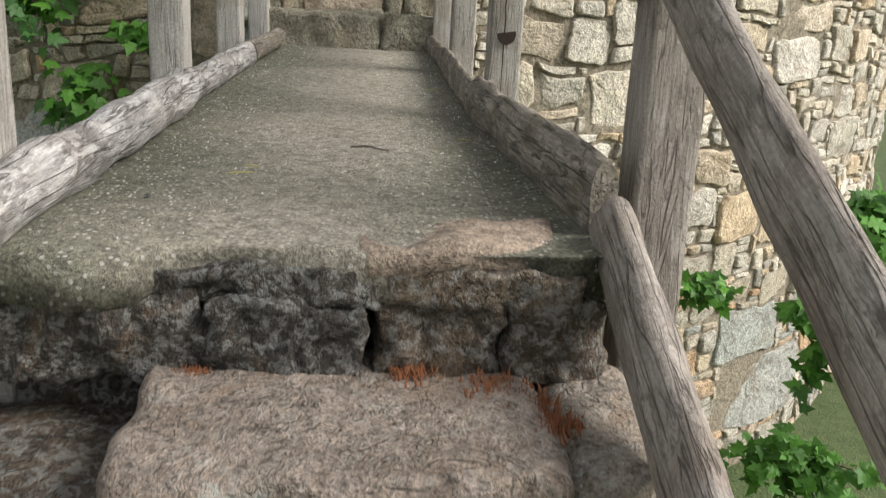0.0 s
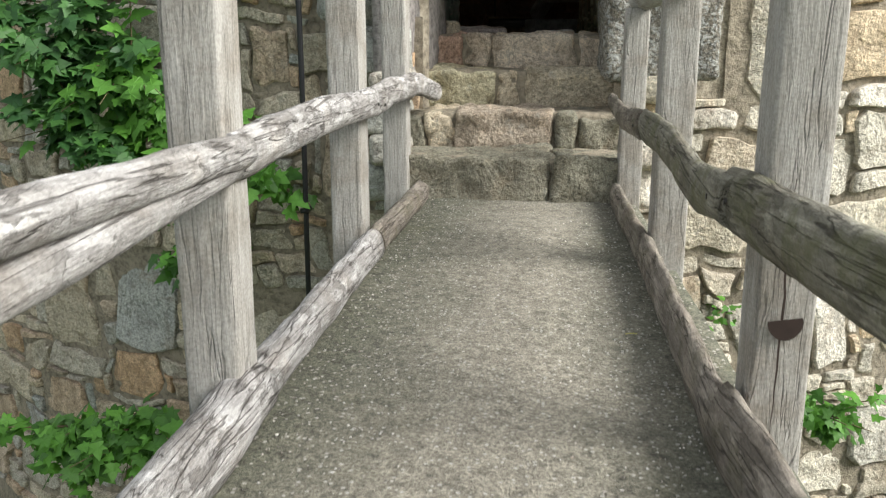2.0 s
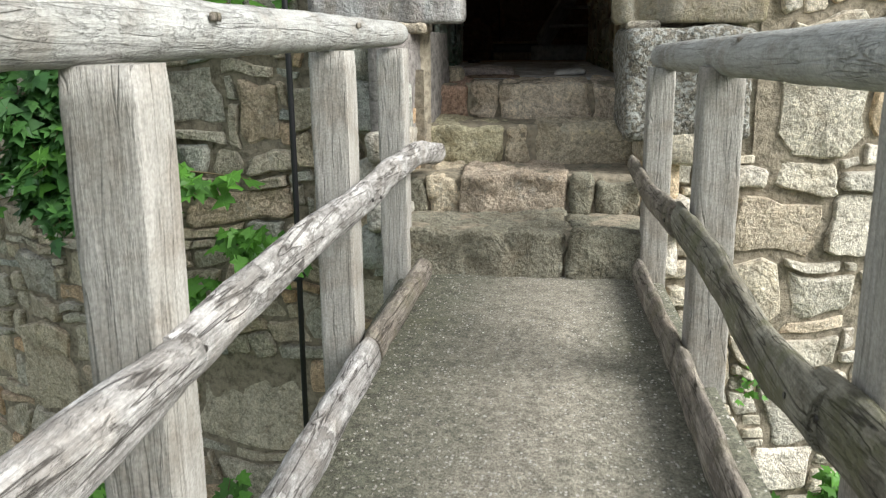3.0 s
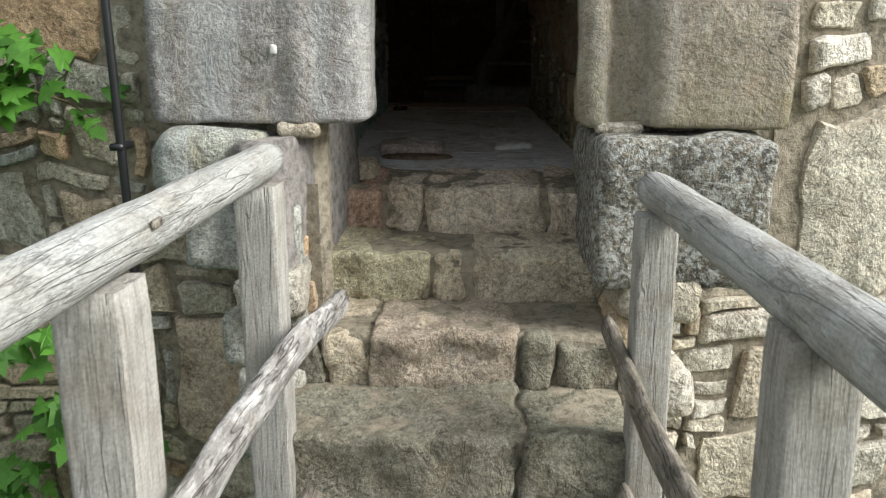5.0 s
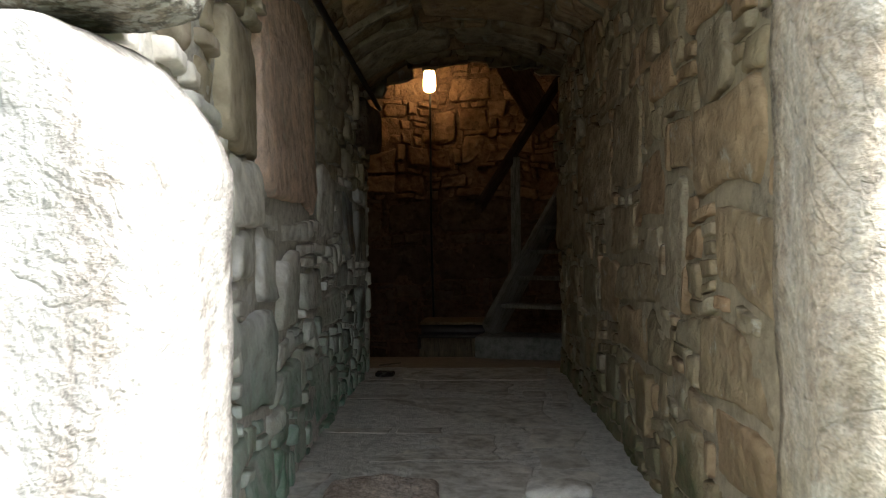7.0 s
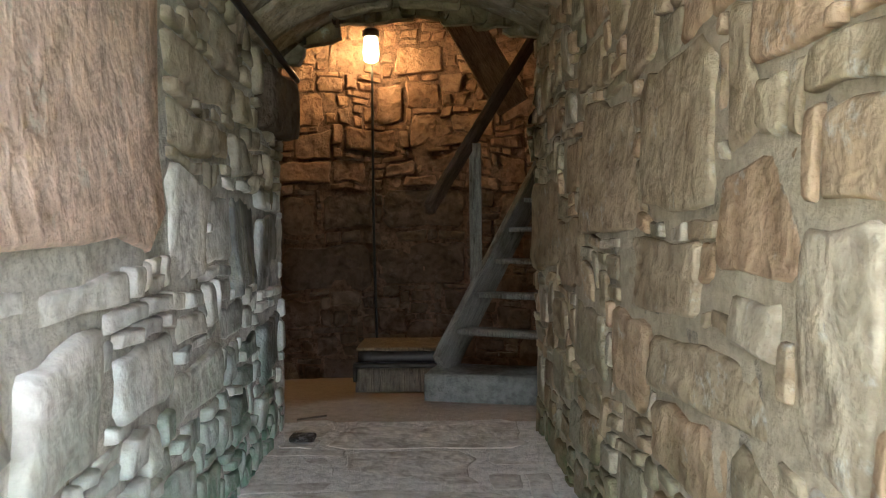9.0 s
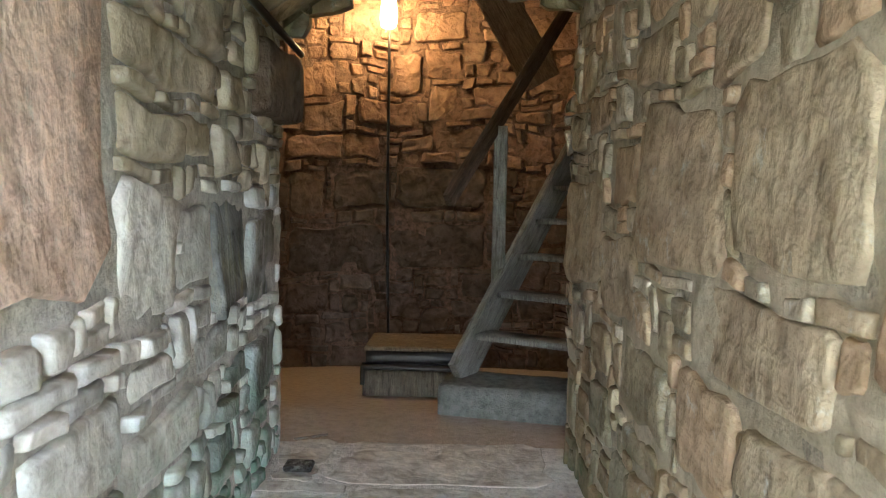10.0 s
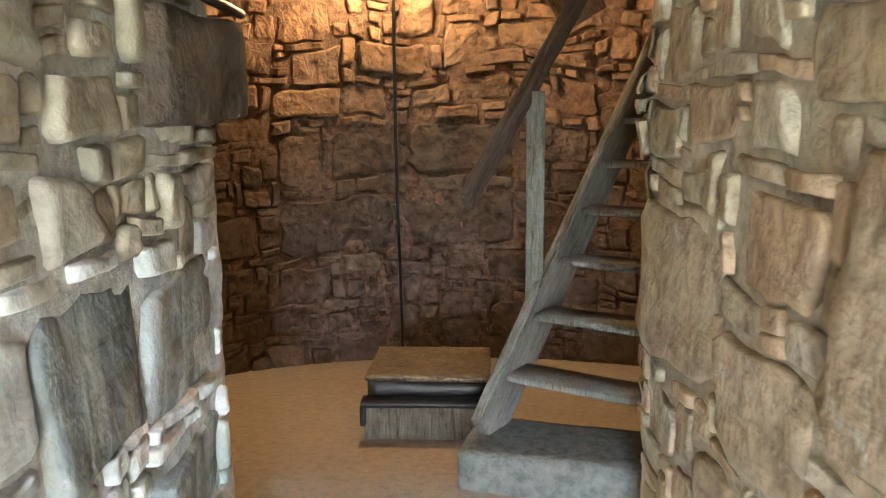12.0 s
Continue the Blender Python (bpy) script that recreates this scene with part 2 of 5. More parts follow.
M_CEMENT = mortar_material("cement_render", (0.30, 0.28, 0.26), (0.24, 0.21, 0.19))
M_DUST = mortar_material("dusty_floor_fill", (0.74, 0.73, 0.71), (0.64, 0.63, 0.61), 0.5)
M_SAND = mortar_material("sandy_floor", (0.50, 0.43, 0.365), (0.44, 0.375, 0.31), 0.3)
M_POST = wood_material("weathered_post", (0.39, 0.37, 0.335), (0.29, 0.27, 0.235), 0.0, 0.0, 0.3, 0.15)
M_POST_BROWN = wood_material("brown_weathered_timber", (0.36, 0.32, 0.28), (0.21, 0.18, 0.15), 0.0, 0.35, 0.5, 0.5)
M_RAIL = wood_material("grey_round_rail", (0.43, 0.425, 0.40), (0.33, 0.325, 0.30), 0.0, 0.08, 0.3, 0.25)
M_BARK_PALE = wood_material("bleached_log", (0.54, 0.52, 0.495), (0.15, 0.135, 0.12), 0.0, 0.7, 0.5, 0.7)
M_BARK_DARK = wood_material("mossy_log", (0.33, 0.31, 0.25), (0.11, 0.10, 0.075), 0.6, 0.6, 0.5, 0.7)
M_BARK_BROWN = wood_material("brown_log", (0.37, 0.325, 0.27), (0.11, 0.093, 0.075), 0.3, 0.7, 0.5, 0.7)
M_STAIR = wood_material("dusty_stair_timber", (0.30, 0.28, 0.24), (0.21, 0.195, 0.165))
M_BEAM = wood_material("red_brown_timber", (0.34, 0.22, 0.14), (0.2, 0.12, 0.075))
M_CHEST = wood_material("worn_box_timber", (0.26, 0.215, 0.15), (0.12, 0.10, 0.075))
# Yellower than the box below: lamplight on the lid put into its colour.
M_LID = wood_material("lamplit_board", (0.30, 0.23, 0.14), (0.17, 0.13, 0.08))
M_DARKWOOD = wood_material("dark_handrail", (0.16, 0.105, 0.075), (0.08, 0.055, 0.042))


def deck_material():
    """Washed-out gravel concrete: pink-brown walked middle, dark damp edges, pale chips."""
    k = Nodes("gravel_concrete")
    at = k.pos()
    x, y, _ = k.z(at)
    wob = k.math("MULTIPLY", k.math("SUBTRACT", k.noise(at, 2.2, 5, 0.6), 0.5), 0.55)
    side = k.math("ABSOLUTE", k.math("ADD", k.math("ADD", x, 0.14), wob))
    edge = k.ramp(side, (0.08, 0.0), (0.46, 1.0))
    fine = k.noise(at, 130.0, 4, 0.7)
    mid = k.noise(at, 30.0, 6, 0.7)
    col = k.mix(edge, (0.27, 0.245, 0.195), (0.14, 0.138, 0.102))
    col = k.mix(0.8, col, k.ramp(mid, (0.36, 0.55), (0.5, 1.0), (0.64, 1.35)), "MULTIPLY")
    col = k.mix(0.75, col, k.ramp(fine, (0.36, 0.45), (0.5, 1.0), (0.64, 1.6)), "MULTIPLY")
    chips = k.voronoi(at, 85.0)
    pick = k.voronoi(at, 85.0, "F1", "Color")
    sep = k.put("ShaderNodeSeparateColor")
    k.link(pick, sep.inputs[0])
    on = k.math("MULTIPLY", k.math("GREATER_THAN", sep.outputs[0], 0.80), k.math("LESS_THAN", chips, 0.36))
    col = k.mix(k.math("MULTIPLY", on, 0.75), col, (0.5, 0.47, 0.42))
    moss = k.ramp(k.noise(at, 6.0, 7, 0.7), (0.55, 0.0), (0.7, 0.4))
    col = k.mix(k.math("MULTIPLY", moss, edge), col, (0.13, 0.125, 0.055))
    bump = k.math("ADD", fine, k.math("ADD", mid, k.math("MULTIPLY", on, 0.7)))
    return k.done(col, 0.92, bump, 0.8, 0.012)


M_DECK = deck_material()


def plain(name, color, rough=0.5, metal=0.0, spec=0.4):
    k = Nodes(name)
    at = k.pos()
    n = k.noise(at, 40.0, 5)
    col = k.mix(0.5, color, k.ramp(n, (0.3, 0.6), (0.7, 1.3)), "MULTIPLY")
    k.bsdf.inputs["Metallic"].default_value = metal
    return k.done(col, rough, n, 0.15, 0.004, spec)


def leaf_material(name, a, b):
    k = Nodes(name)
    r = k.rnd()
    at = k.pos()
    col = k.ramp(r, (0.0, a), (0.6, b), (1.0, tuple(v * 1.35 for v in b)))
    col = k.mix(0.4, col, k.ramp(k.noise(at, 45.0, 4), (0.3, 0.7), (0.7, 1.25)), "MULTIPLY")
    k.bsdf.inputs["Transmission Weight"].default_value = 0.0
    k.bsdf.inputs["Subsurface Weight"].default_value = 0.0
    mat = k.done(col, 0.5, None, spec=0.35)
    tr = k.put("ShaderNodeBsdfTranslucent")
    k.link(col, tr.inputs[0])
    mx = k.put("ShaderNodeMixShader")
    mx.inputs[0].default_value = 0.4
    out = k.tree.nodes["Material Output"]
    k.link(k.bsdf.outputs[0], mx.inputs[1])
    k.link(tr.outputs[0], mx.inputs[2])
    k.link(mx.outputs[0], out.inputs[0])
    return mat


M_CONCRETE = mortar_material("raw_concrete", (0.27, 0.27, 0.24), (0.17, 0.18, 0.16), 0.6)
M_LEAF = leaf_material("green_leaf", (0.045, 0.125, 0.018), (0.10, 0.25, 0.035))
# Darker copy of M_LEAF: shade on the creepers put into the green.
M_LEAF_DARK = leaf_material("shaded_green_leaf", (0.03, 0.09, 0.025), (0.06, 0.15, 0.035))
M_STEM = plain("green_brown_stem", (0.13, 0.10, 0.05), 0.7)
M_CABLE = plain("black_plastic", (0.012, 0.012, 0.013), 0.38)
M_METAL = plain("dark_iron", (0.05, 0.045, 0.04), 0.45, 0.6)
M_STRAW = plain("dry_straw", (0.42, 0.38, 0.14), 0.8)
M_MOSS_RED = plain("rusty_moss", (0.20, 0.075, 0.03), 0.95)
M_WHITE = plain("lime_splash", (0.72, 0.70, 0.66), 0.9)


def grass_material():
    k = Nodes("meadow")
    at = k.pos()
    col = k.ramp(k.noise(at, 7.0, 8, 0.7), (0.3, (0.05, 0.075, 0.025)), (0.7, (0.11, 0.14, 0.055)))
    return k.done(col, 0.9, k.noise(at, 40.0, 5), 0.8, 0.05)


M_GRASS = grass_material()


def bulb_material():
    k = Nodes("lit_glass")
    k.bsdf.inputs["Base Color"].default_value = (1, 0.9, 0.7, 1)
    k.bsdf.inputs["Emission Color"].default_value = (1.0, 0.62, 0.25, 1)
    k.bsdf.inputs["Emission Strength"].default_value = 4.0
    return k.mat


M_BULB = bulb_material()

# ---- builders ----


def mesh_of(name, verts, faces, mat, smooth=True):
    me = bpy.data.meshes.new(name)
    me.from_pydata([tuple(v) for v in verts], [], faces)
    me.materials.append(mat)
    if smooth:
        me.polygons.foreach_set("use_smooth", [True] * len(me.polygons))
    me.update()
    return me


def part(name, me, parent=None, label="", m=None):
    ob = new(name, me)
    if m is not None:
        ob.matrix_world = m
    if parent is not None:
        ob.parent = parent
        ob.matrix_parent_inverse = Matrix.Identity(4)
        if m is not None:
            ob.matrix_basis = (parent.matrix_basis.inverted() if parent.parent is None else (parent.parent.matrix_basis @ parent.matrix_basis).inverted()) @ m
    if label:
        ob["label"] = label
    return ob


def thing(name, at, label, category, group="", kind=""):
    e = new(name)
    e.matrix_basis = Matrix.Translation(at)
    return tagged(e, label, category, group, kind)


def wobble(p, amp, freq, seed=0.0):
    q = Vector(p) * freq + Vector((seed, seed * 1.7, -seed))
    return noise.noise_vector(q) * amp


def block_mesh(name, size, mat, n=0.05, amp=0.015, rnd=0.03, seed=0.0, freq=5.0):
    """A hewn block, centred on the origin: rounded edges and an uneven skin."""
    hx, hy, hz = (s / 2 for s in size)
    bm = bmesh.new()
    dims = [max(2, min(26, round(s / n))) for s in size]

    def sheet(ax, sgn):
        a, b = [i for i in range(3) if i != ax]
        na, nb = dims[a], dims[b]
        half = (hx, hy, hz)
        grid = []
        for i in range(na + 1):
            row = []
            for j in range(nb + 1):
                p = [0, 0, 0]
                p[ax] = sgn * half[ax]
                p[a] = half[a] * (2 * i / na - 1)
                p[b] = half[b] * (2 * j / nb - 1)
                row.append(bm.verts.new(p))
            grid.append(row)
        for i in range(na):
            for j in range(nb):
                q = [grid[i][j], grid[i + 1][j], grid[i + 1][j + 1], grid[i][j + 1]]
                if (sgn > 0) != (ax != 1):
                    q.reverse()
                bm.faces.new(q)

    for ax in range(3):
        sheet(ax, 1)
        sheet(ax, -1)
    bmesh.ops.remove_doubles(bm, verts=bm.verts, dist=1e-5)
    r = min(rnd, 0.45 * min(size))
    for v in bm.verts:
        p = v.co.copy()
        c = Vector((max(-hx + r, min(hx - r, p.x)), max(-hy + r, min(hy - r, p.y)), max(-hz + r, min(hz - r, p.z))))
        d = p - c
        if d.length > 1e-6:
            p = c + d.normalized() * r
        v.co = p + wobble(p, amp, freq, seed) + wobble(p, amp * 0.4, freq * 3.3, seed + 4)
    bmesh.ops.recalc_face_normals(bm, faces=bm.faces)
    me = bpy.data.meshes.new(name)
    bm.to_mesh(me)
    bm.free()
    me.materials.append(mat)
    me.polygons.foreach_set("use_smooth", [True] * len(me.polygons))
    return me


def block(name, lo, hi, mat, label="", category="", kind="", parent=None, tilt=(0, 0, 0), **kw):
    """A block between two corners, as a thing of its own or a part."""
    size = [b - a for a, b in zip(lo, hi)]
    mid = [(a + b) / 2 for a, b in zip(lo, hi)]
    me = block_mesh(name, size, mat, **kw)
    ob = part(name, me, parent, "" if category else label, pose(*mid, *tilt))
    if category:
        tagged(ob, label, category, "", kind)
    return ob


def timber_mesh(name, length, mat, w=0.05, h=0.05, square=False, rough=0.12, seed=0.0, taper=1.0, bend=(), seg=0.06, ring=14, freq=6.0, flat=0.0):
    """A log, pole, plank or post along local z from 0 to length; w, h are half widths along x and y. bend: (z share, dx, dy) knots."""
    ns = max(3, min(60, round(length / seg)))
    verts, faces = [], []

    def off(t):
        if not bend:
            return 0.0, 0.0
        pts = list(bend)
        for (t0, x0, y0), (t1, x1, y1) in zip(pts, pts[1:]):
            if t0 <= t <= t1:
                f = (t - t0) / (t1 - t0)
                f = f * f * (3 - 2 * f)
                return x0 + (x1 - x0) * f, y0 + (y1 - y0) * f
        return (pts[0][1], pts[0][2]) if t < pts[0][0] else (pts[-1][1], pts[-1][2])

    def prof(a):
        c, s = math.cos(a), math.sin(a)
        if square:
            e = 0.16
            return math.copysign(abs(c) ** e, c), math.copysign(abs(s) ** e, s)
        if flat and c < -flat:
            c = -flat
        return c, s

    for i in range(ns + 1):
        t = i / ns
        ox, oy = off(t)
        sc = 1 + (taper - 1) * t
        if i in (0, ns):
            sc *= 0.95
        for j in range(ring):
            a = 2 * math.pi * (j + (0.5 if square else 0)) / ring
            px, py = prof(a)
            rr = 1 + rough * noise.noise(Vector((px * 1.1 + seed * 3.1, py * 1.1 - seed, t * length * freq))) + 0.35 * rough * noise.noise(Vector((px * 3 + seed, py * 3, t * length * freq * 3.1)))
            verts.append((ox + px * w * sc * rr, oy + py * h * sc * rr, t * length))
    for i in range(ns):
        for j in range(ring):
            j2 = (j + 1) % ring
            faces.append((i * ring + j, i * ring + j2, (i + 1) * ring + j2, (i + 1) * ring + j))
    faces.append(tuple(reversed(range(ring))))
    faces.append(tuple(range(ns * ring, ns * ring + ring)))
    me = mesh_of(name, verts, faces, mat)
    me.polygons[len(faces) - 1].use_smooth = False
    me.polygons[len(faces) - 2].use_smooth = False
    return me


def along(a, b, roll=0.0):
    """The pose whose z axis runs from a to b, with its x axis as level as can be."""
    a, b = Vector(a), Vector(b)
    z = (b - a).normalized()
    up = Vector((0, 0, 1)) if abs(z.z) < 0.95 else Vector((0, 1, 0))
    x = up.cross(z).normalized()
    y = z.cross(x)
    m = Matrix((x, y, z)).transposed().to_4x4()
    return Matrix.Translation(a) @ m @ pose(0, 0, 0, 0, 0, roll)


def timber(name, a, b, mat, parent=None, label="", roll=0.0, **kw):
    length = (Vector(b) - Vector(a)).length
    return part(name, timber_mesh(name, length, mat, **kw), parent, label, along(a, b, roll))


def rubble(width, height, seed, cell=0.05, big=0.16, keep_out=(), fixed=()):
    """Packs a sheet with stones of mixed size, the known large ones first: (u, v, width, height) each, in metres."""
    rng = random.Random(seed)
    nu, nv = int(width / cell), int(height / cell)
    used = np.zeros((nu, nv), bool)
    for (a, b, c, d) in keep_out:
        used[max(0, int(a / cell)):max(0, int(math.ceil(c / cell))), max(0, int(b / cell)):max(0, int(math.ceil(d / cell)))] = True
    out = []

    def drop(i, j, w, h):
        used[i:i + w, j:j + h] = True
        out.append((i * cell, j * cell, w * cell, h * cell))

    for (a, b, w, h) in fixed:
        i, j = max(0, round(a / cell)), max(0, round(b / cell))
        i2, j2 = min(nu, round((a + w) / cell)), min(nv, round((b + h) / cell))
        while i2 - i > 1 and used[i, j:j2].any():
            i += 1
        while i2 - i > 1 and used[i2 - 1, j:j2].any():
            i2 -= 1
        while j2 - j > 1 and used[i:i2, j].any():
            j += 1
        while j2 - j > 1 and used[i:i2, j2 - 1].any():
            j2 -= 1
        if i2 > i and j2 > j and not used[i:i2, j:j2].any():
            drop(i, j, i2 - i, j2 - j)
    for _ in range(int(nu * nv * big / 12)):
        w, h = rng.choice(((7, 5), (8, 5), (6, 4), (5, 5), (9, 6), (6, 5), (5, 4), (7, 4)))
        i, j = rng.randint(0, max(0, nu - w)), rng.randint(0, max(0, nv - h))
        if i + w <= nu and j + h <= nv and not used[i:i + w, j:j + h].any():
            drop(i, j, w, h)
    for _ in range(int(nu * nv / 9)):
        w, h = rng.randint(3, 6), rng.randint(2, 4)
        i, j = rng.randint(0, max(0, nu - w)), rng.randint(0, max(0, nv - h))
        if i + w <= nu and j + h <= nv and not used[i:i + w, j:j + h].any():
            drop(i, j, w, h)
    for j in range(nv):
        for i in range(nu):
            if used[i, j]:
                continue
            wmax = 1
            while i + wmax < nu and wmax < 5 and not used[i + wmax, j]:
                wmax += 1
            w = wmax if wmax <= 3 else rng.randint(2, wmax)
            h = 1
            want = rng.choice((1, 1, 2, 2, 3))
            while h < want and j + h < nv and not used[i:i + w, j + h].any():
                h += 1
            drop(i, j, w, h)
    return out


def stone_shape(w, h, rng, proud, rugged=1.0, joint=1.0):
    """One stone with broken edges and an uneven face: verts (u, v, d) about its centre, and faces."""
    gap = min(0.007 * joint, 0.1 * min(w, h)) * rng.uniform(0.2, 1.3)
    a, b = w / 2 - gap, h / 2 - gap
    m = min(a, b)
    jut = min(0.3 * m, 0.032)
    quad = [(sx * a + rng.uniform(-1.0, 0.35) * jut * sx, sy * b + rng.uniform(-1.0, 0.35) * jut * sy) for sx, sy in ((1, -1), (1, 1), (-1, 1), (-1, -1))]
    ring = []
    for k in range(4):
        p0, p1 = quad[k], quad[(k + 1) % 4]
        long_side = math.hypot(p1[0] - p0[0], p1[1] - p0[1])
        cut = min(0.3, rng.uniform(0.06, 0.34) * m / long_side * 1.2)
        inner = 1 if long_side < 0.12 else 2 if long_side < 0.3 else 3
        for q in [cut] + [cut + (1 - 2 * cut) * (j + 1) / (inner + 1) for j in range(inner)] + [1 - cut]:
            o = rng.uniform(-0.11, 0.05) * m if 0.2 < q < 0.8 else 0.0
            nx, ny = (p1[1] - p0[1]) / long_side, -(p1[0] - p0[0]) / long_side
            ring.append((p0[0] + (p1[0] - p0[0]) * q + nx * o, p0[1] + (p1[1] - p0[1]) * q + ny * o))
    n = len(ring)
    tu, tv = rng.uniform(-0.11, 0.11) * rugged, rng.uniform(-0.11, 0.11) * rugged
    z0 = rng.uniform(0, 90)
    chamfer = min(0.014, 0.22 * m) * rng.uniform(0.4, 1.0)

    def face(x, y, f):
        lump = noise.noise(Vector((x * 8, y * 8, z0))) * 0.55 + noise.noise(Vector((x * 21, y * 21, z0))) * 0.3
        return proud * f + rugged * 0.018 * lump + x * tu + y * tv

    verts = [(x, y, -0.03) for x, y in ring]
    for inset, f in ((0.0, 0.35), (0.35 * chamfer, 0.8), (chamfer, 1.0)):
        g = 1 - inset / m
        verts += [(x * g, y * g, face(x * g, y * g, f)) for x, y in ring]
    for g in (0.72, 0.4):
        verts += [(x * g, y * g, face(x * g, y * g, 1.06)) for x, y in ring]
    verts.append((0.0, 0.0, face(0, 0, 1.08)))
    faces = []
    for r in range(5):
        for k in range(n):
            k2 = (k + 1) % n
            faces.append((r * n + k, r * n + k2, (r + 1) * n + k2, (r + 1) * n + k))
    faces += [(5 * n + k, 5 * n + (k + 1) % n, 6 * n) for k in range(n)]
    return verts, faces


def mortar_sheet(owner, place, u0, u1, v0, v1, mat, cell=0.035, lo=0.0, hi=0.02, holes=()):
    """The uneven mortar between the stones of a wall."""
    nu, nv = int((u1 - u0) / cell), int((v1 - v0) / cell)
    verts, faces = [], []
    for i in range(nu + 1):
        for j in range(nv + 1):
            u, v = u0 + (u1 - u0) * i / nu, v0 + (v1 - v0) * j / nv
            f = 0.5 + 0.55 * noise.noise(Vector((u * 5, v * 5, 2.0))) + 0.45 * noise.noise(Vector((u * 14, v * 14, 7.0)))
            verts.append(place(u, v, lo + (hi - lo) * f))
    for i in range(nu):
        for j in range(nv):
            u, v = u0 + (u1 - u0) * (i + 0.5) / nu, v0 + (v1 - v0) * (j + 0.5) / nv
            if any(a < u < c and b < v < d for a, b, c, d in holes):
                continue
            q = i * (nv + 1) + j
            faces.append((q, q + nv + 1, q + nv + 2, q + 1))
    part("mortar", mesh_of("mortar", verts, faces, mat), owner)


def masonry(owner, rects, place, mat, near, seed, proud=(0.02, 0.05), warp=0.085, smooth=False, rugged=1.0, joint=1.0):
    """Lays stones on a wall. place(u, v, d) gives the point d metres proud of the wall; near(u, v) picks the ones built singly."""
    rng = random.Random(seed)
    single = 0
    rv, rf = [], []
    lay = place

    def place(u, v, d):
        q = Vector((u * 2.1 + seed, v * 2.1, seed * 0.7))
        r = Vector((u * 6.5, v * 6.5 + seed, 3.0))
        a, b = noise.noise_vector(q) * warp, noise.noise_vector(r) * warp * 0.38
        return lay(u + a.x + b.x, v + (a.y + b.y) * 0.8, d)

    for (u, v, w, h) in rects:
        if w * h < 0.0052 and rng.random() < 0.35:
            continue
        verts, faces = stone_shape(w, h, rng, rng.uniform(*proud), rugged, joint)
        cu, cv = u + w / 2, v + h / 2
        pts = [place(cu + a, cv + b, d) for a, b, d in verts]
        if near(cu, cv) and single < 300:
            single += 1
            c = place(cu, cv, 0)
            me = mesh_of("stone", [p - c for p in pts], faces, mat, smooth)
            part("stone", me, owner, "", Matrix.Translation(c))
        else:
            o = len(rv)
            rv += pts
            rf += [tuple(i + o for i in f) for f in faces]
    if rv:
        ob = part("small_stones", mesh_of("small_stones", rv, rf, mat, smooth), owner)
        ob["kind"] = "stuff"


# ---- the tower ----
TC = Vector((-0.45, 12.25, 0))
TR = 6.6
RC, RR = Vector((-0.40, 11.33, 0)), 1.95
GROUND = -2.7
LOW, TOP = 1.2, 8.5
PASS_L = [(-0.72, 5.79), (-0.76, 6.15), (-0.86, 6.9), (-0.95, 8.0), (-1.01, 9.0), (-1.03, 9.87)]
PASS_R = [(0.31, 5.77), (0.31, 6.15), (0.29, 6.7), (0.25, 8.0), (0.19, 9.0), (0.15, 9.87)]


def room_floor(y):
    return 1.79 - 0.14 * max(0.0, y - 10.5)


def arc(c, r, a0, a1, n):
    return [(c.x + r * math.sin(radians(a0 + (a1 - a0) * i / n)), c.y - r * math.cos(radians(a0 + (a1 - a0) * i / n))) for i in range(n + 1)]


def prism(name, plan, z0, z1, mat):
    n = len(plan)
    verts = [(x, y, z0) for x, y in plan] + [(x, y, z1) for x, y in plan]
    faces = [(i, (i + 1) % n, n + (i + 1) % n, n + i) for i in range(n)]
    faces += [tuple(reversed(range(n))), tuple(range(n, 2 * n))]
    me = mesh_of(name, verts, faces, mat, False)
    bm = bmesh.new()
    bm.from_mesh(me)
    bmesh.ops.recalc_face_normals(bm, faces=bm.faces)
    bm.to_mesh(me)
    bm.free()
    return me


tagged(part("wall_tower_base", prism("wall_tower_base", arc(TC, TR, 0, 355, 71), GROUND - 0.5, LOW, M_MORTAR_OUT)), "round rubble stone tower base rising from the moat", "wall", kind="structure")
room_open = math.degrees(math.acos(1.46 / RR))
outer = arc(TC, TR, 7.6, 356.9, 90)
inner = [(PASS_L[-1][0], 9.87), (RC.x - math.sqrt(RR ** 2 - 1.46 ** 2), 9.87)] + arc(RC, RR, -(room_open), -(360 - room_open), 60)[0:] + [(PASS_R[-1][0], 9.87)]
plan = outer + PASS_L + inner[1:-1] + list(reversed(PASS_R))
tagged(part("wall_tower", prism("wall_tower", plan, LOW, 3.75, M_MORTAR_IN)), "thick round rubble stone wall of the tower", "wall", kind="structure")
ring_plan = arc(TC, TR, 0, 355, 71)
upper = tagged(part("wall_tower_top", prism("wall_tower_top", ring_plan, 4.9, TOP, M_OUT)), "upper courses of the round stone tower", "wall", kind="structure")
n_in = arc(RC, RR + 0.02, 0, 355, 71)
vv = [(x, y, 3.75) for x, y in ring_plan] + [(x, y, 4.9) for x, y in ring_plan] + [(x, y, 3.75) for x, y in n_in] + [(x, y, 4.9) for x, y in n_in]
ff = []
for i in range(72):
    j = (i + 1) % 72
    ff += [(i, j, 72 + j, 72 + i), (144 + j, 144 + i, 216 + i, 216 + j), (j, i, 144 + i, 144 + j), (72 + i, 72 + j, 216 + j, 216 + i)]
tagged(part("wall_tower_ring", mesh_of("wall_tower_ring", vv, ff, M_MORTAR_IN, False)), "rubble stone wall ring above the passage", "wall", kind="structure")
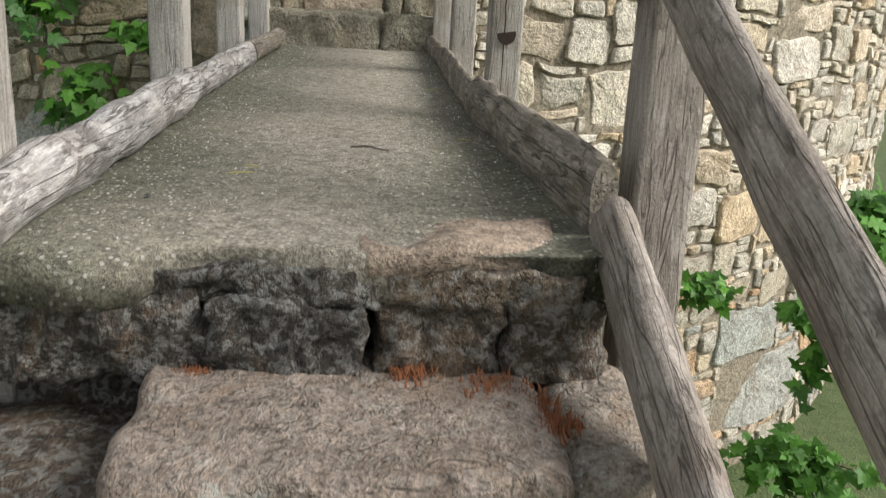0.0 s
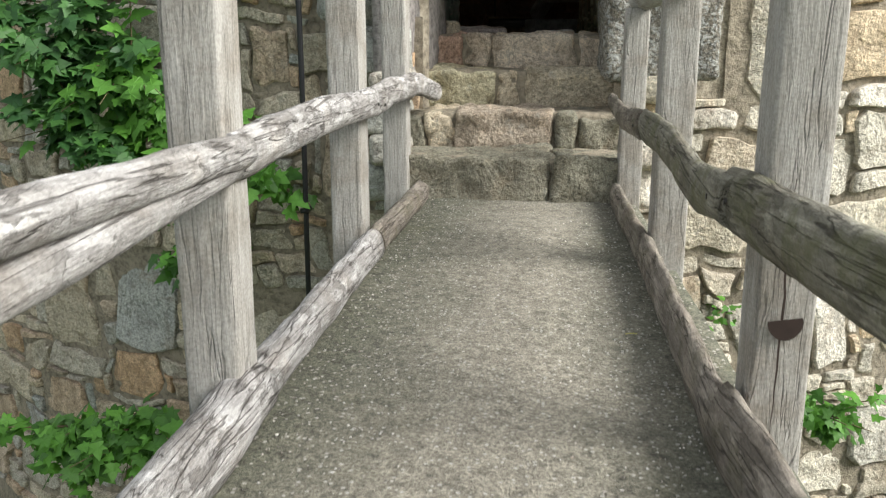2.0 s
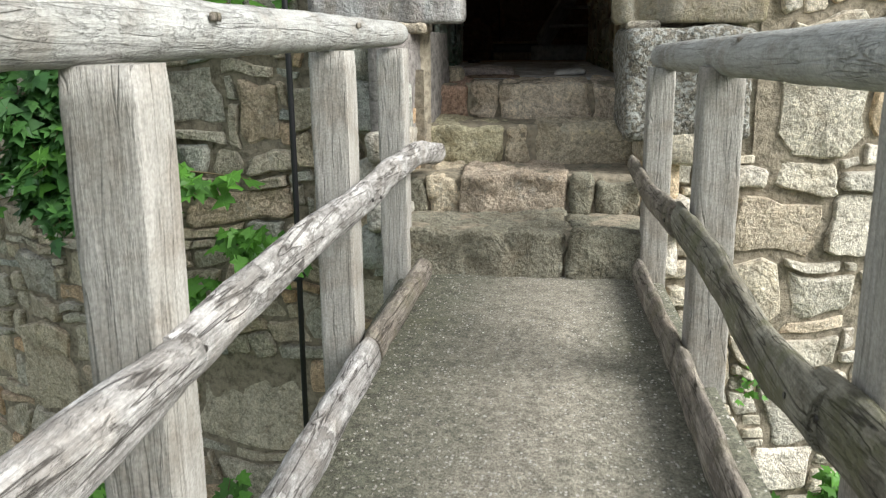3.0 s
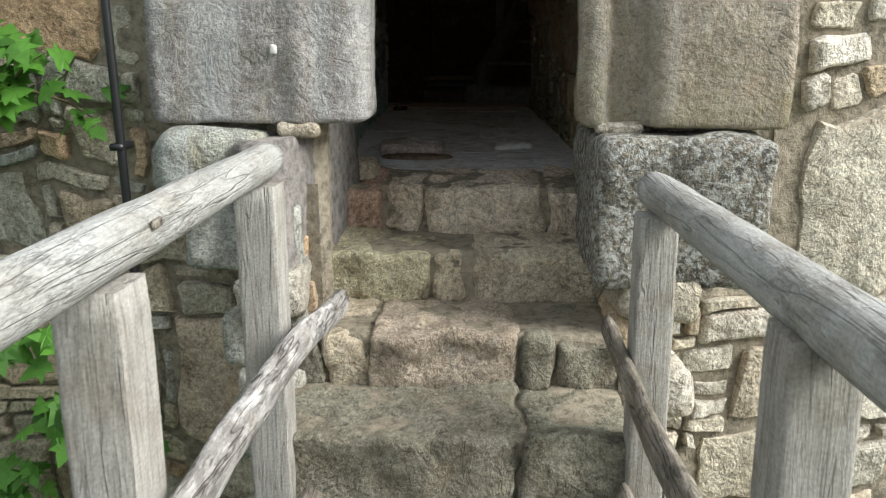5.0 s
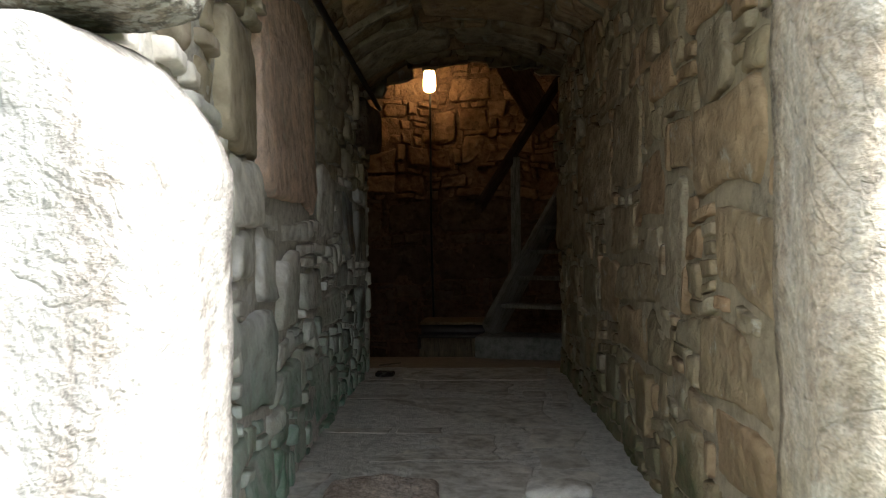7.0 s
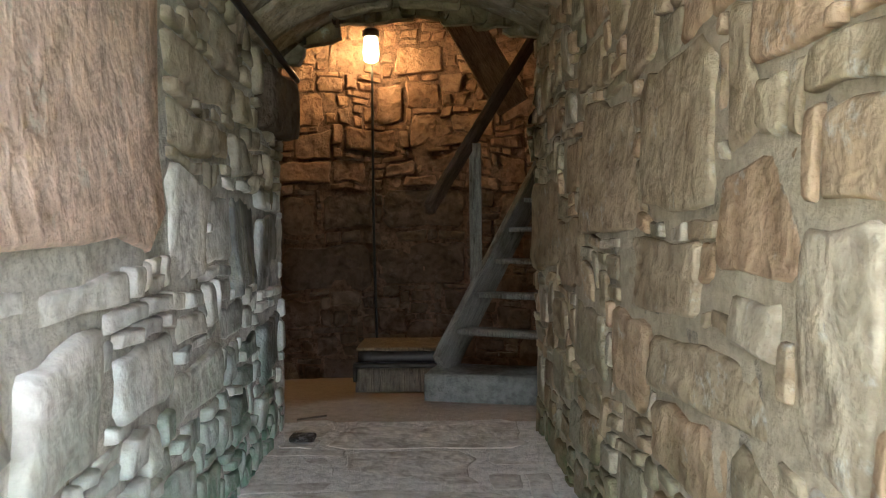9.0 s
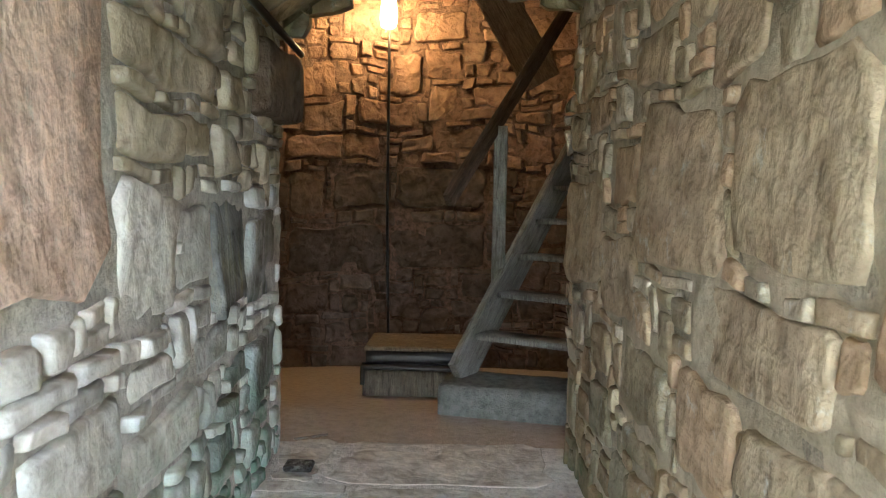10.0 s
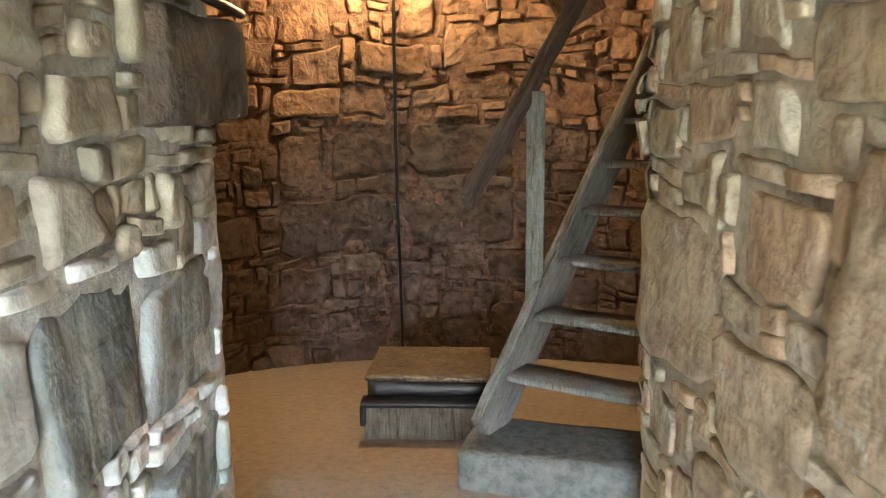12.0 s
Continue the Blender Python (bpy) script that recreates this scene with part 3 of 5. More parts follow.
tagged(part("ceiling", prism("ceiling", arc(RC, RR + 0.01, 0, 350, 35), 4.86, 4.895, M_BEAM)), "dark timber ceiling of the tower room", "ceiling", kind="structure")
rows = [RC.y - RR + 0.001 + (2 * RR - 0.002) * j / 40 for j in range(41)]
rv, rf = [], []
for y in rows:
    hw = math.sqrt(max(0.0, RR ** 2 - (y - RC.y) ** 2)) + 0.02
    for i in range(9):
        rv.append((RC.x + hw * (i / 4 - 1), y, room_floor(y) - 0.004))
for j in range(40):
    for i in range(8):
        rf.append((j * 9 + i, j * 9 + i + 1, j * 9 + i + 10, j * 9 + i + 9))
tagged(part("floor_room", mesh_of("floor_room", rv, rf, M_SAND)), "sandy trodden floor of the tower room", "floor", kind="structure")


def wall_line(pts, flip):
    """A wall along a plan line: place(u, v, d) with v as height."""
    ps = [Vector((x, y, 0)) for x, y in pts]
    ls = [0.0]
    for a, b in zip(ps, ps[1:]):
        ls.append(ls[-1] + (b - a).length)

    def place(u, v, d):
        k = 0
        while k < len(ps) - 2 and u > ls[k + 1]:
            k += 1
        a, b = ps[k], ps[k + 1]
        t = (b - a).normalized()
        nrm = Vector((t.y, -t.x, 0)) * (1 if flip else -1)
        return a + t * (u - ls[k]) + nrm * d + Vector((0, 0, v))
    return place, ls[-1]


def outer_place(a0):
    def place(u, v, d):
        ang = radians(a0) + u / TR
        r = TR + d
        return Vector((TC.x + r * math.sin(ang), TC.y - r * math.cos(ang), v))
    return place


def empty_wall(name, label):
    e = new(name)
    return tagged(e, label, "wall", kind="structure")

# passage floor and ceiling
pl = [(x - 0.05, y) for x, y in PASS_L[1:]] + [(-1.08, 9.96)]
pr = [(x + 0.05, y) for x, y in PASS_R[1:]] + [(0.22, 9.96)]
floor_passage = tagged(part("floor_passage", prism("floor_passage", [(x, max(y, 6.36)) for x, y in pl] + list(reversed([(x, max(y, 6.36)) for x, y in pr])), LOW + 0.01, 1.79, M_DUST)), "worn grey stone paving of the tower passage", "floor", kind="structure")


def vault(x, y=9.9):
    return 3.70 + 0.2 * max(0.0, 8.3 - y) - (0.24 if x < -0.42 else 0.14) * min(1.2, abs((x + 0.42) / 0.6)) ** 2.6


cv, cf = [], []
NX, NY = 24, 60
for i in range(NX + 1):
    for j in range(NY + 1):
        x, y = -1.12 + 1.5 * i / NX, 6.0 + 3.87 * j / NY
        cv.append((x, y, vault(x, y) + 0.03 * noise.noise(Vector((x * 4, y * 3, 0)))))
for i in range(NX):
    for j in range(NY):
        a = i * (NY + 1) + j
        cf.append((a, a + 1, a + NY + 2, a + NY + 1))
o = len(cv)
cv += [(-1.12, 6.0, 4.4), (0.38, 6.0, 4.4), (0.38, 9.87, 4.4), (-1.12, 9.87, 4.4)]
cf.append((o, o + 1, o + 2, o + 3))
rng = random.Random(5)
for (u, v, w, h) in rubble(1.45, 3.85, 77, 0.07, 0.4):
    vs, fs = stone_shape(w, h, rng, rng.uniform(0.02, 0.06))
    o = len(cv)
    for a, b, d in vs:
        x, y = -1.1 + u + w / 2 + a, 6.02 + v + h / 2 + b
        cv.append((x, y, vault(x, y) - d))
    cf += [tuple(reversed([k + o for k in f])) for f in fs]
# jagged stone edge at the inner end of the vault
for k in range(8):
    w = 0.24
    vs, fs = stone_shape(w, rng.uniform(0.2, 0.26), rng, 0.05)
    o = len(cv)
    x0 = -0.98 + 0.155 * k
    for a, b, d in vs:
        cv.append((x0 + a, 9.84 + d, vault(x0) + 0.02 + b))
    cf += [tuple(reversed([q + o for q in f])) for f in fs]
tagged(part("ceiling_passage", mesh_of("ceiling_passage", cv, cf, M_IN_R)), "low rough stone vault over the passage", "ceiling", kind="structure")

# ---- doorway ----


def moulded(name, plan, z0, z1, mat, seed, amp=0.008, top_cut=0.0):
    """A hewn jamb stone: a moulded plan drawn upwards, its skin uneven and its ends rounded off."""
    pts = []
    for (x0, y0), (x1, y1) in zip(plan, plan[1:] + plan[:1]):
        n = max(1, round(math.hypot(x1 - x0, y1 - y0) / 0.03))
        pts += [(x0 + (x1 - x0) * k / n, y0 + (y1 - y0) * k / n) for k in range(n)]
    cx, cy = sum(p[0] for p in pts) / len(pts), sum(p[1] for p in pts) / len(pts)
    nz = max(4, round((z1 - z0) / 0.035))
    verts, faces = [], []
    levels = [(z0, 0.94), (z0 + 0.012, 0.985)] + [(z0 + 0.03 + (z1 - z0 - 0.06) * k / nz, 1.0) for k in range(nz + 1)] + [(z1 - 0.012, 0.985), (z1, 0.94)]
    m = len(pts)
    for z, f in levels:
        for x, y in pts:
            g = f
            if top_cut and z > z1 - 0.16:
                lean = max(0.0, (x - cx) / 0.35) ** 3
                x -= top_cut * lean * (1 - (z1 - z) / 0.16) ** 1.5
            p = Vector((cx + (x - cx) * g, cy + (y - cy) * min(1.0, g + 0.02), z))
            verts.append(p + wobble(p, amp, 5, seed) + wobble(p, amp * 0.5, 17, seed + 3))
    for i in range(len(levels) - 1):
        for j in range(m):
            k = (j + 1) % m
            faces.append((i * m + j, i * m + k, (i + 1) * m + k, (i + 1) * m + j))
    faces += [tuple(reversed(range(m))), tuple(range((len(levels) - 1) * m, len(levels) * m))]
    return mesh_of(name, verts, faces, mat)



tagged(part("jamb_stone", moulded("jamb_stone", [(-1.24, 5.58), (-0.815, 5.575), (-0.79, 5.562), (-0.745, 5.562), (-0.725, 5.58), (-0.62, 5.585), (-0.575, 5.605), (-0.545, 5.65), (-0.545, 5.80), (-1.24, 5.80)], 2.10, 2.80, M_JAMB, 1.0, 0.008, 0.12)), "large hewn granite block forming the door jamb", "door jamb", kind="structure")
block("jamb_stone", (-1.18, 5.59, 2.82), (-0.56, 5.80, 4.04), M_SPECK, "upper hewn granite block of the door jamb", "door jamb", "structure", rnd=0.04, amp=0.014, n=0.04, seed=2)
tagged(part("jamb_stone", moulded("jamb_stone", [(0.125, 5.80), (0.12, 5.64), (0.145, 5.605), (0.185, 5.60), (0.205, 5.615), (0.225, 5.645), (0.275, 5.65), (0.315, 5.63), (0.345, 5.575), (0.37, 5.56), (0.76, 5.56), (0.76, 5.80)], 2.085, 4.04, M_JAMB_R, 3.0)), "tall hewn granite door jamb with a hollow moulded inner edge", "door jamb", kind="structure")
block("lintel_stone", (-1.35, 5.62, 4.05), (0.95, 6.05, 4.5), M_JAMB, "long hewn granite lintel over the doorway", "lintel", "structure", amp=0.012, n=0.06, seed=5)
block("sill_stone", (-1.25, 5.48, 1.85), (-0.85, 6.25, 2.085), M_SILL, "lichen-covered rounded granite block under the jamb", "stone block", "structure", rnd=0.08, amp=0.02, n=0.03, seed=6)
block("sill_stone", (0.165, 5.44, 1.60), (0.70, 6.2, 2.065), M_SPECK, "speckled white and black lichen granite block under the jamb", "stone block", "structure", rnd=0.035, amp=0.018, n=0.03, seed=7)
block("wedge_stone", (0.18, 5.60, 2.062), (0.33, 5.75, 2.10), M_OUT, "small pale wedge stone between the door blocks", "stone", rnd=0.018, amp=0.004, n=0.012, seed=8)
block("wedge_stone", (-0.84, 5.56, 2.055), (-0.70, 5.72, 2.105), M_OUT, "small pale wedge stone under the jamb", "stone", rnd=0.02, amp=0.006, n=0.012, seed=9)
tagged(part("cheek_render", moulded("cheek_render", [(-0.86, 5.45), (-0.80, 5.47), (-0.71, 6.0), (-0.69, 6.25), (-0.80, 6.3), (-0.95, 6.2), (-0.95, 5.47)], 1.58, 2.06, M_CEMENT, 10.0, 0.012)), "cement-rendered slanting cheek beside the steps", "wall", kind="structure")
for x, y, z, w, h, tilt in ((0.285, 5.642, 2.565, 0.05, 0.026, 35), (0.318, 5.622, 2.545, 0.026, 0.026, 20), (0.24, 5.64, 2.72, 0.018, 0.012, 30), (-0.835, 5.571, 2.33, 0.02, 0.03, 10)):
    sp = part("lime_splash", block_mesh("lime_splash", (w, 0.012, h), M_WHITE, n=0.006, amp=0.004, rnd=0.006, seed=x * 9, freq=40), None, "", pose(x, y, z, 0, tilt, 0))
    tagged(sp, "small white lime splash on the granite jamb", "stain")
for k, (z0, z1, yo) in enumerate(((0.98, 1.18, 0.02), (1.17, 1.33, -0.02), (1.32, 1.5, 0.03), (1.49, 1.64, 0.0))):
    block("cheek_stone", (-1.02 + 0.03 * (k % 2), 5.40 + yo, z0), (-0.77, 6.2, z1), M_LEFT, "rough brown stone beside the steps", "stone", "structure", rnd=0.03, amp=0.02, n=0.03, seed=12 + k * 2.2, tilt=(0, 3 * (k % 3 - 1), 4 * (k % 2)))
    block("cheek_stone", (0.235, 5.44 + yo, z0), (0.43 + 0.05 * (k % 2), 6.2, z1), M_OUT, "rough pale stone beside the steps", "stone", "structure", rnd=0.03, amp=0.02, n=0.03, seed=32 + k * 2.2, tilt=(0, -3 * (k % 3 - 1), 3 * (k % 2)))
block("cheek_stone", (-1.16, 5.52, 1.62), (-0.78, 6.2, 1.86), M_LEFT, "dark weathered stone under the lichen block", "stone", "structure", rnd=0.03, amp=0.02, n=0.03, seed=44)
M_STEPFILL = mortar_material("earthy_mortar", (0.33, 0.28, 0.21), (0.24, 0.21, 0.15))

# ---- steps up to the door ----


def step(name, y0, y1, z0, z1, stones, seed, mat, label):
    """A rough step: a core with a row of facing stones of given shares."""
    e = thing(name, (-0.25, y0, z0), label, "step", "steps to the tower door", "structure")
    w0, w1 = -0.80, 0.26
    x = w0
    rs = random.Random(seed)
    for k, (share, dz, m) in enumerate(stones):
        x2 = x + (w1 - w0) * share
        block("stone", (x + 0.008, y0 + rs.uniform(-0.025, 0.012), z0 - 0.03), (x2 - 0.008, y1 + 0.1, z1 + dz), m, parent=e, tilt=(rs.uniform(-3, 3), rs.uniform(-3, 3), rs.uniform(-3, 3)), rnd=rs.uniform(0.012, 0.024), amp=0.026, n=0.02, seed=seed + k * 1.3, freq=8)
        x = x2
    block("core", (w0, y0 + 0.018, z0 - 0.1), (w1, y1 + 0.1, z1 - 0.008), M_STEPFILL, parent=e, rnd=0.015, amp=0.012, n=0.03, seed=seed)
    return e


step("entry_step", 5.06, 5.44, 1.06, 1.28, [(0.70, 0, M_STEP_DARK), (0.30, -0.005, M_STEP_DARK)], 3, M_STEP_DARK, "long mossy dark stone step at the end of the bridge")
step("entry_step", 5.43, 5.82, 1.28, 1.45, [(0.10, -0.03, M_STEP_DARK), (0.14, -0.01, M_STEP), (0.46, 0.0, M_STEP_RED), (0.1, -0.01, M_STEP_DARK), (0.2, -0.02, M_STEP_DARK)], 9, M_STEP, "worn step of brown rubble stones")
step("entry_step", 5.80, 6.22, 1.45, 1.635, [(0.42, 0.0, M_STEP_MOSS), (0.12, -0.015, M_STEP), (0.46, -0.005, M_STEP)], 17, M_STEP, "worn step of yellowish rubble stones")
step("entry_step", 6.09, 6.45, 1.635, 1.81, [(0.22, 0.0, M_RED), (0.14, -0.006, M_STEP_PALE), (0.44, -0.002, M_STEP_PALE), (0.2, -0.01, M_STEP_PALE)], 25, M_STEP, "worn top step with a reddish stone")

M_INSET = stone_material("orange_sandstone", [(0.31, 0.245, 0.19), (0.30, 0.245, 0.195)], 0.4, None, 0.15, 0.8)
# ---- bridge deck ----
dv, df = [], []
DX, DY = 30, 110
for i in range(DX + 1):
    for j in range(DY + 1):
        y = 1.36 + 3.74 * j / DY
        f = i / DX
        x0, x1 = -0.74 + 0.0 * y, 0.44 - 0.035 * (y - 1.4)
        x = x0 + (x1 - x0) * f
        yy = y + (0.05 * (0.5 + noise.noise(Vector((x * 5, 3.3, 0)))) + 0.11 * (f - 0.5) if j == 0 else 0)
        dv.append((x, yy, 1.05 + 0.01 * (y - 1.4) + 0.010 * noise.noise(Vector((x * 3, y * 3, 1))) + 0.004 * noise.noise(Vector((x * 14, y * 14, 5))) - (0.012 if j == 0 else 0)))
for i in range(DX):
    for j in range(DY):
        a = i * (DY + 1) + j
        df.append((a, a + DY + 1, a + DY + 2, a + 1))
n0 = len(dv)
edge = [i * (DY + 1) for i in range(DX + 1)] + [DX * (DY + 1) + j for j in range(1, DY + 1)] + [i * (DY + 1) + DY for i in range(DX - 1, -1, -1)] + [j for j in range(DY - 1, 0, -1)]
for k in edge:
    x, y, z = dv[k]
    dv.append((x, y + (0.03 * noise.noise(Vector((x * 9, 0, 0))) if y < 1.5 else 0), z - 0.085))
ne = len(edge)
for k in range(ne):
    a, b = edge[k], edge[(k + 1) % ne]
    df.append((b, a, n0 + k, n0 + (k + 1) % ne))
df.append(tuple(n0 + k for k in reversed(range(ne))))
deck = tagged(part("bridge_deck", mesh_of("bridge_deck", dv, df, M_DECK)), "gravelly washed-out concrete deck of the footbridge", "bridge deck", kind="structure")
rng = random.Random(8)
gv, gf = [], []
for k in range(3600):
    x, y = rng.uniform(-0.6, 0.3), rng.uniform(1.42, 5.03)
    if rng.random() > 0.12 + 2.0 * abs(x + 0.15):
        continue
    s = rng.uniform(0.0015, 0.005)
    z = 1.052 + 0.01 * (y - 1.4) + 0.010 * noise.noise(Vector((x * 3, y * 3, 1))) + 0.004 * noise.noise(Vector((x * 14, y * 14, 5)))
    a = rng.uniform(0, 6.3)
    o = len(gv)
    c, q = math.cos(a) * s, math.sin(a) * s
    e = rng.uniform(0.5, 1.0)
    gv += [(x + c, y + q, z), (x - q * e, y + c * e, z), (x - c, y - q, z), (x + q * e, y - c * e, z), (x + c * 0.2, y, z + s * 0.8)]
    gf += [(o, o + 1, o + 4), (o + 1, o + 2, o + 4), (o + 2, o + 3, o + 4), (o + 3, o, o + 4)]
M_GRIT = stone_material("grit", [(0.25, 0.23, 0.2), (0.48, 0.45, 0.41), (0.72, 0.70, 0.66), (0.34, 0.29, 0.24)], 0.2)
tagged(part("gravel", mesh_of("gravel", gv, gf, M_GRIT, False)), "loose pale gravel chips scattered on the deck", "gravel", kind="stuff")
for k, (x, y, a, l) in enumerate(((-0.35, 1.85, 70, 0.055), (0.19, 2.35, 100, 0.035), (-0.33, 1.93, 95, 0.035), (0.14, 3.35, 80, 0.03))):
    d = Vector((math.sin(radians(a)), math.cos(radians(a)), 0)) * l
    p = Vector((x, y, 1.066 + 0.01 * (y - 1.4)))
    tagged(timber("straw", p, p + d, M_STRAW, None, "", w=0.0022, h=0.0016, ring=6, seg=0.01, bend=((0, 0, 0), (0.5, 0.004, 0), (1, 0, 0))), "dry yellow stalk lying on the deck", "straw")
tagged(timber("twig", (-0.10, 2.22, 1.068), (0.0, 2.19, 1.068), M_BARK_BROWN, None, "", w=0.003, h=0.003, ring=6, seg=0.01, bend=((0, 0, 0), (0.4, 0.004, 0.004), (1, 0, 0))), "thin brown twig lying on the deck", "twig")
for k in range(2):
    x = (-0.50, 0.2)[k]
    tagged(timber("bridge_beam", (x, 1.5, 0.87), (x, 5.6, 0.87), M_BEAM, None, "", w=0.09, h=0.09, square=True, ring=16, rough=0.04), "heavy timber beam carrying the bridge deck", "beam")

block("inset_stone", (-0.08, 1.40, 1.0), (0.33, 1.60, 1.058), M_INSET, "flat orange-brown sandstone let into the deck edge", "stone", "structure", rnd=0.03, amp=0.03, n=0.018, seed=39, tilt=(0, 0, 7), freq=4)

# ---- abutment and lower steps ----
ab = thing("abutment", (-0.15, 1.5, -1), "rough dark stone abutment under the bridge deck", "wall", kind="structure")
xs = [(-1.25, -0.72), (-0.72, -0.30), (-0.30, -0.02), (-0.02, 0.22), (0.22, 0.40)]
for k, (a, b) in enumerate(xs):
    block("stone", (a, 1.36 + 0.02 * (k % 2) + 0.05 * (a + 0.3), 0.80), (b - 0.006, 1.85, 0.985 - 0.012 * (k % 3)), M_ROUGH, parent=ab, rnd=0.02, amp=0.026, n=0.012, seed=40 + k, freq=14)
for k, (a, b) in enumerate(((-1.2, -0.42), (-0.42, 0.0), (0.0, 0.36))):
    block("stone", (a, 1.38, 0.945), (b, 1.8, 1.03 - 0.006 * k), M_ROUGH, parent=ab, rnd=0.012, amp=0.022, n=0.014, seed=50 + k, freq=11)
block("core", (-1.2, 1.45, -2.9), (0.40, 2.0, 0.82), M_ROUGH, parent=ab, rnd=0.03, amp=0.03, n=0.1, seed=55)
st = thing("lower_step", (0, 1.2, 0.6), "rough pinkish-grey stone step below the deck", "step", "steps up to the bridge", "structure")
block("stone", (-0.40, 1.02, 0.62), (0.275, 1.5, 0.835), M_LOW, parent=st, rnd=0.03, amp=0.016, n=0.022, seed=60, freq=7, tilt=(0, 1, 3))
block("stone", (0.27, 1.05, 0.60), (0.47, 1.5, 0.825), M_LOW, parent=st, rnd=0.06, amp=0.018, n=0.022, seed=61, freq=7)
block("stone", (-1.1, 1.15, 0.55), (-0.405, 1.5, 0.72), M_ROUGH, parent=st, rnd=0.04, amp=0.02, n=0.03, seed=62)
for k, (y, z) in enumerate(((0.68, 0.62), (0.33, 0.41))):
    s2 = thing("lower_step", (0, y, z - 0.2), "rough grey stone step at the start of the bridge", "step", "steps up to the bridge", "structure")
    block("stone", (-0.75, y, z - 0.22), (0.5, y + 0.5, z), M_STEP, parent=s2, rnd=0.03, amp=0.015, n=0.04, seed=70 + k)
for x, y, s in ((0.20, 1.33, 0.05), (0.25, 1.27, 0.045), (0.28, 1.2, 0.04), (0.05, 1.38, 0.04), (-0.33, 1.36, 0.035)):
    mv, mf = [], []
    r2 = random.Random(int(x * 100 + 500))
    for k in range(130):
        px, py = r2.gauss(x, s * 0.5), r2.gauss(y, s * 0.45)
        h = r2.uniform(0.008, 0.022)
        z0 = 0.83
        o = len(mv)
        dx, dy = r2.uniform(-0.008, 0.008), r2.uniform(-0.008, 0.008)
        mv += [(px - 0.003, py, z0), (px + 0.003, py, z0), (px, py + 0.003, z0), (px + dx, py + dy, z0 + h)]
        mf += [(o, o + 1, o + 3), (o + 1, o + 2, o + 3), (o + 2, o, o + 3)]
    tagged(part("moss_tuft", mesh_of("moss_tuft", mv, mf, M_MOSS_RED)), "rusty red dry moss tuft on the stone step", "moss")

# ---- railings ----
Z0 = 0.70


def post(x0, x1, y0, y1, top, seed, label="squared weathered grey timber post beside the deck", lean=(0, 0), mat=None):
    me = timber_mesh("railing_post", top - Z0, mat or M_POST, w=(x1 - x0) / 2, h=(y1 - y0) / 2, square=True, ring=20, rough=0.035, seed=seed, seg=0.05)
    e = new("railing_post", me)
    xm, ym = (x0 + x1) / 2, (y0 + y1) / 2
    e.matrix_basis = along((xm, ym, Z0), (xm + lean[0], ym + lean[1], top))
    tagged(e, label, "post", "railing posts")
    return e


post(-0.80, -0.67, 1.45, 1.58, 2.03, 1)
post(-0.74, -0.632, 2.70, 2.81, 2.02, 2)
post(-0.80, -0.69, 4.03, 4.15, 2.01, 3)
post(-0.81, -0.70, 4.98, 5.09, 2.0, 4)
post(0.475, 0.592, 1.56, 1.69, 2.03, 5, lean=(-0.02, 0), mat=M_POST_BROWN)
r1 = post(0.30, 0.405, 2.73, 2.84, 2.0, 6, "cracked grey timber post with a dark knot hole")
post(0.265, 0.375, 4.0, 4.12, 1.96, 7)
post(0.225, 0.325, 5.0, 5.11, 1.92, 8)
# the knot hole: a dark recess rim, and the crack through it
kv = [(0.352 + 0.030 * math.cos(math.pi + math.pi * j / 12), 2.7225, 1.345 + 0.034 * math.sin(math.pi + math.pi * j / 12)) for j in range(13)]
kv += [(0.380, 2.7225, 1.354), (0.352, 2.7225, 1.350)]
kf = [tuple(range(len(kv)))]
M_HOLE = plain("dark_hole", (0.035, 0.022, 0.017), 0.95)
part("knot_hole", mesh_of("knot_hole", [Vector(v) for v in kv], kf, M_HOLE), r1, "dark knot hole", Matrix.Identity(4))
cr = [(0.345 + 0.008 * noise.noise(Vector((0, 0, k * 0.6))), 2.7235, 1.12 + 0.034 * k) for k in range(15)]
cv2, cf2 = [], []
for k, (x, y, z) in enumerate(cr):
    w = 0.0024 * (1 - abs(k - 7) / 9)
    cv2 += [(x - w, y, z), (x + w, y, z)]
    if k:
        cf2.append((2 * k - 2, 2 * k - 1, 2 * k + 1, 2 * k))
part("crack", mesh_of("crack", [Vector(v) for v in cv2], cf2, M_HOLE), r1, "dark drying crack", Matrix.Identity(4))


def rail(name, a, b, mat, label, group, **kw):
    return tagged(timber(name, a, b, mat, None, "", **kw), label, "rail", group)


# round top rails
rail("top_rail", (-0.73, 1.35, 2.075), (-0.745, 5.10, 2.055), M_RAIL, "round grey peeled pole as the top rail", "top rails", w=0.055, h=0.055, rough=0.06, taper=0.85, ring=18)
rail("top_rail", (0.40, 1.45, 2.06), (0.30, 5.24, 1.955), M_RAIL, "round grey peeled pole as the top rail", "top rails", w=0.058, h=0.056, rough=0.06, taper=0.9, ring=18)
for nm, spots in (("top_rail", ((-0.682, 3.1, 2.085), (-0.69, 4.2, 2.08), (-0.70, 2.3, 2.10))), ("top_rail.001", ((0.30, 3.75, 2.03), (0.285, 4.3, 2.0), (0.325, 2.7, 2.05)))):
    owner = bpy.data.objects[nm]
    for x, y, z in spots:
        part("knot", block_mesh("knot", (0.010, 0.04, 0.016), M_BARK_BROWN, n=0.005, amp=0.003, rnd=0.005, seed=y), owner, "dark branch knot", Matrix.Translation((x, y, z)))
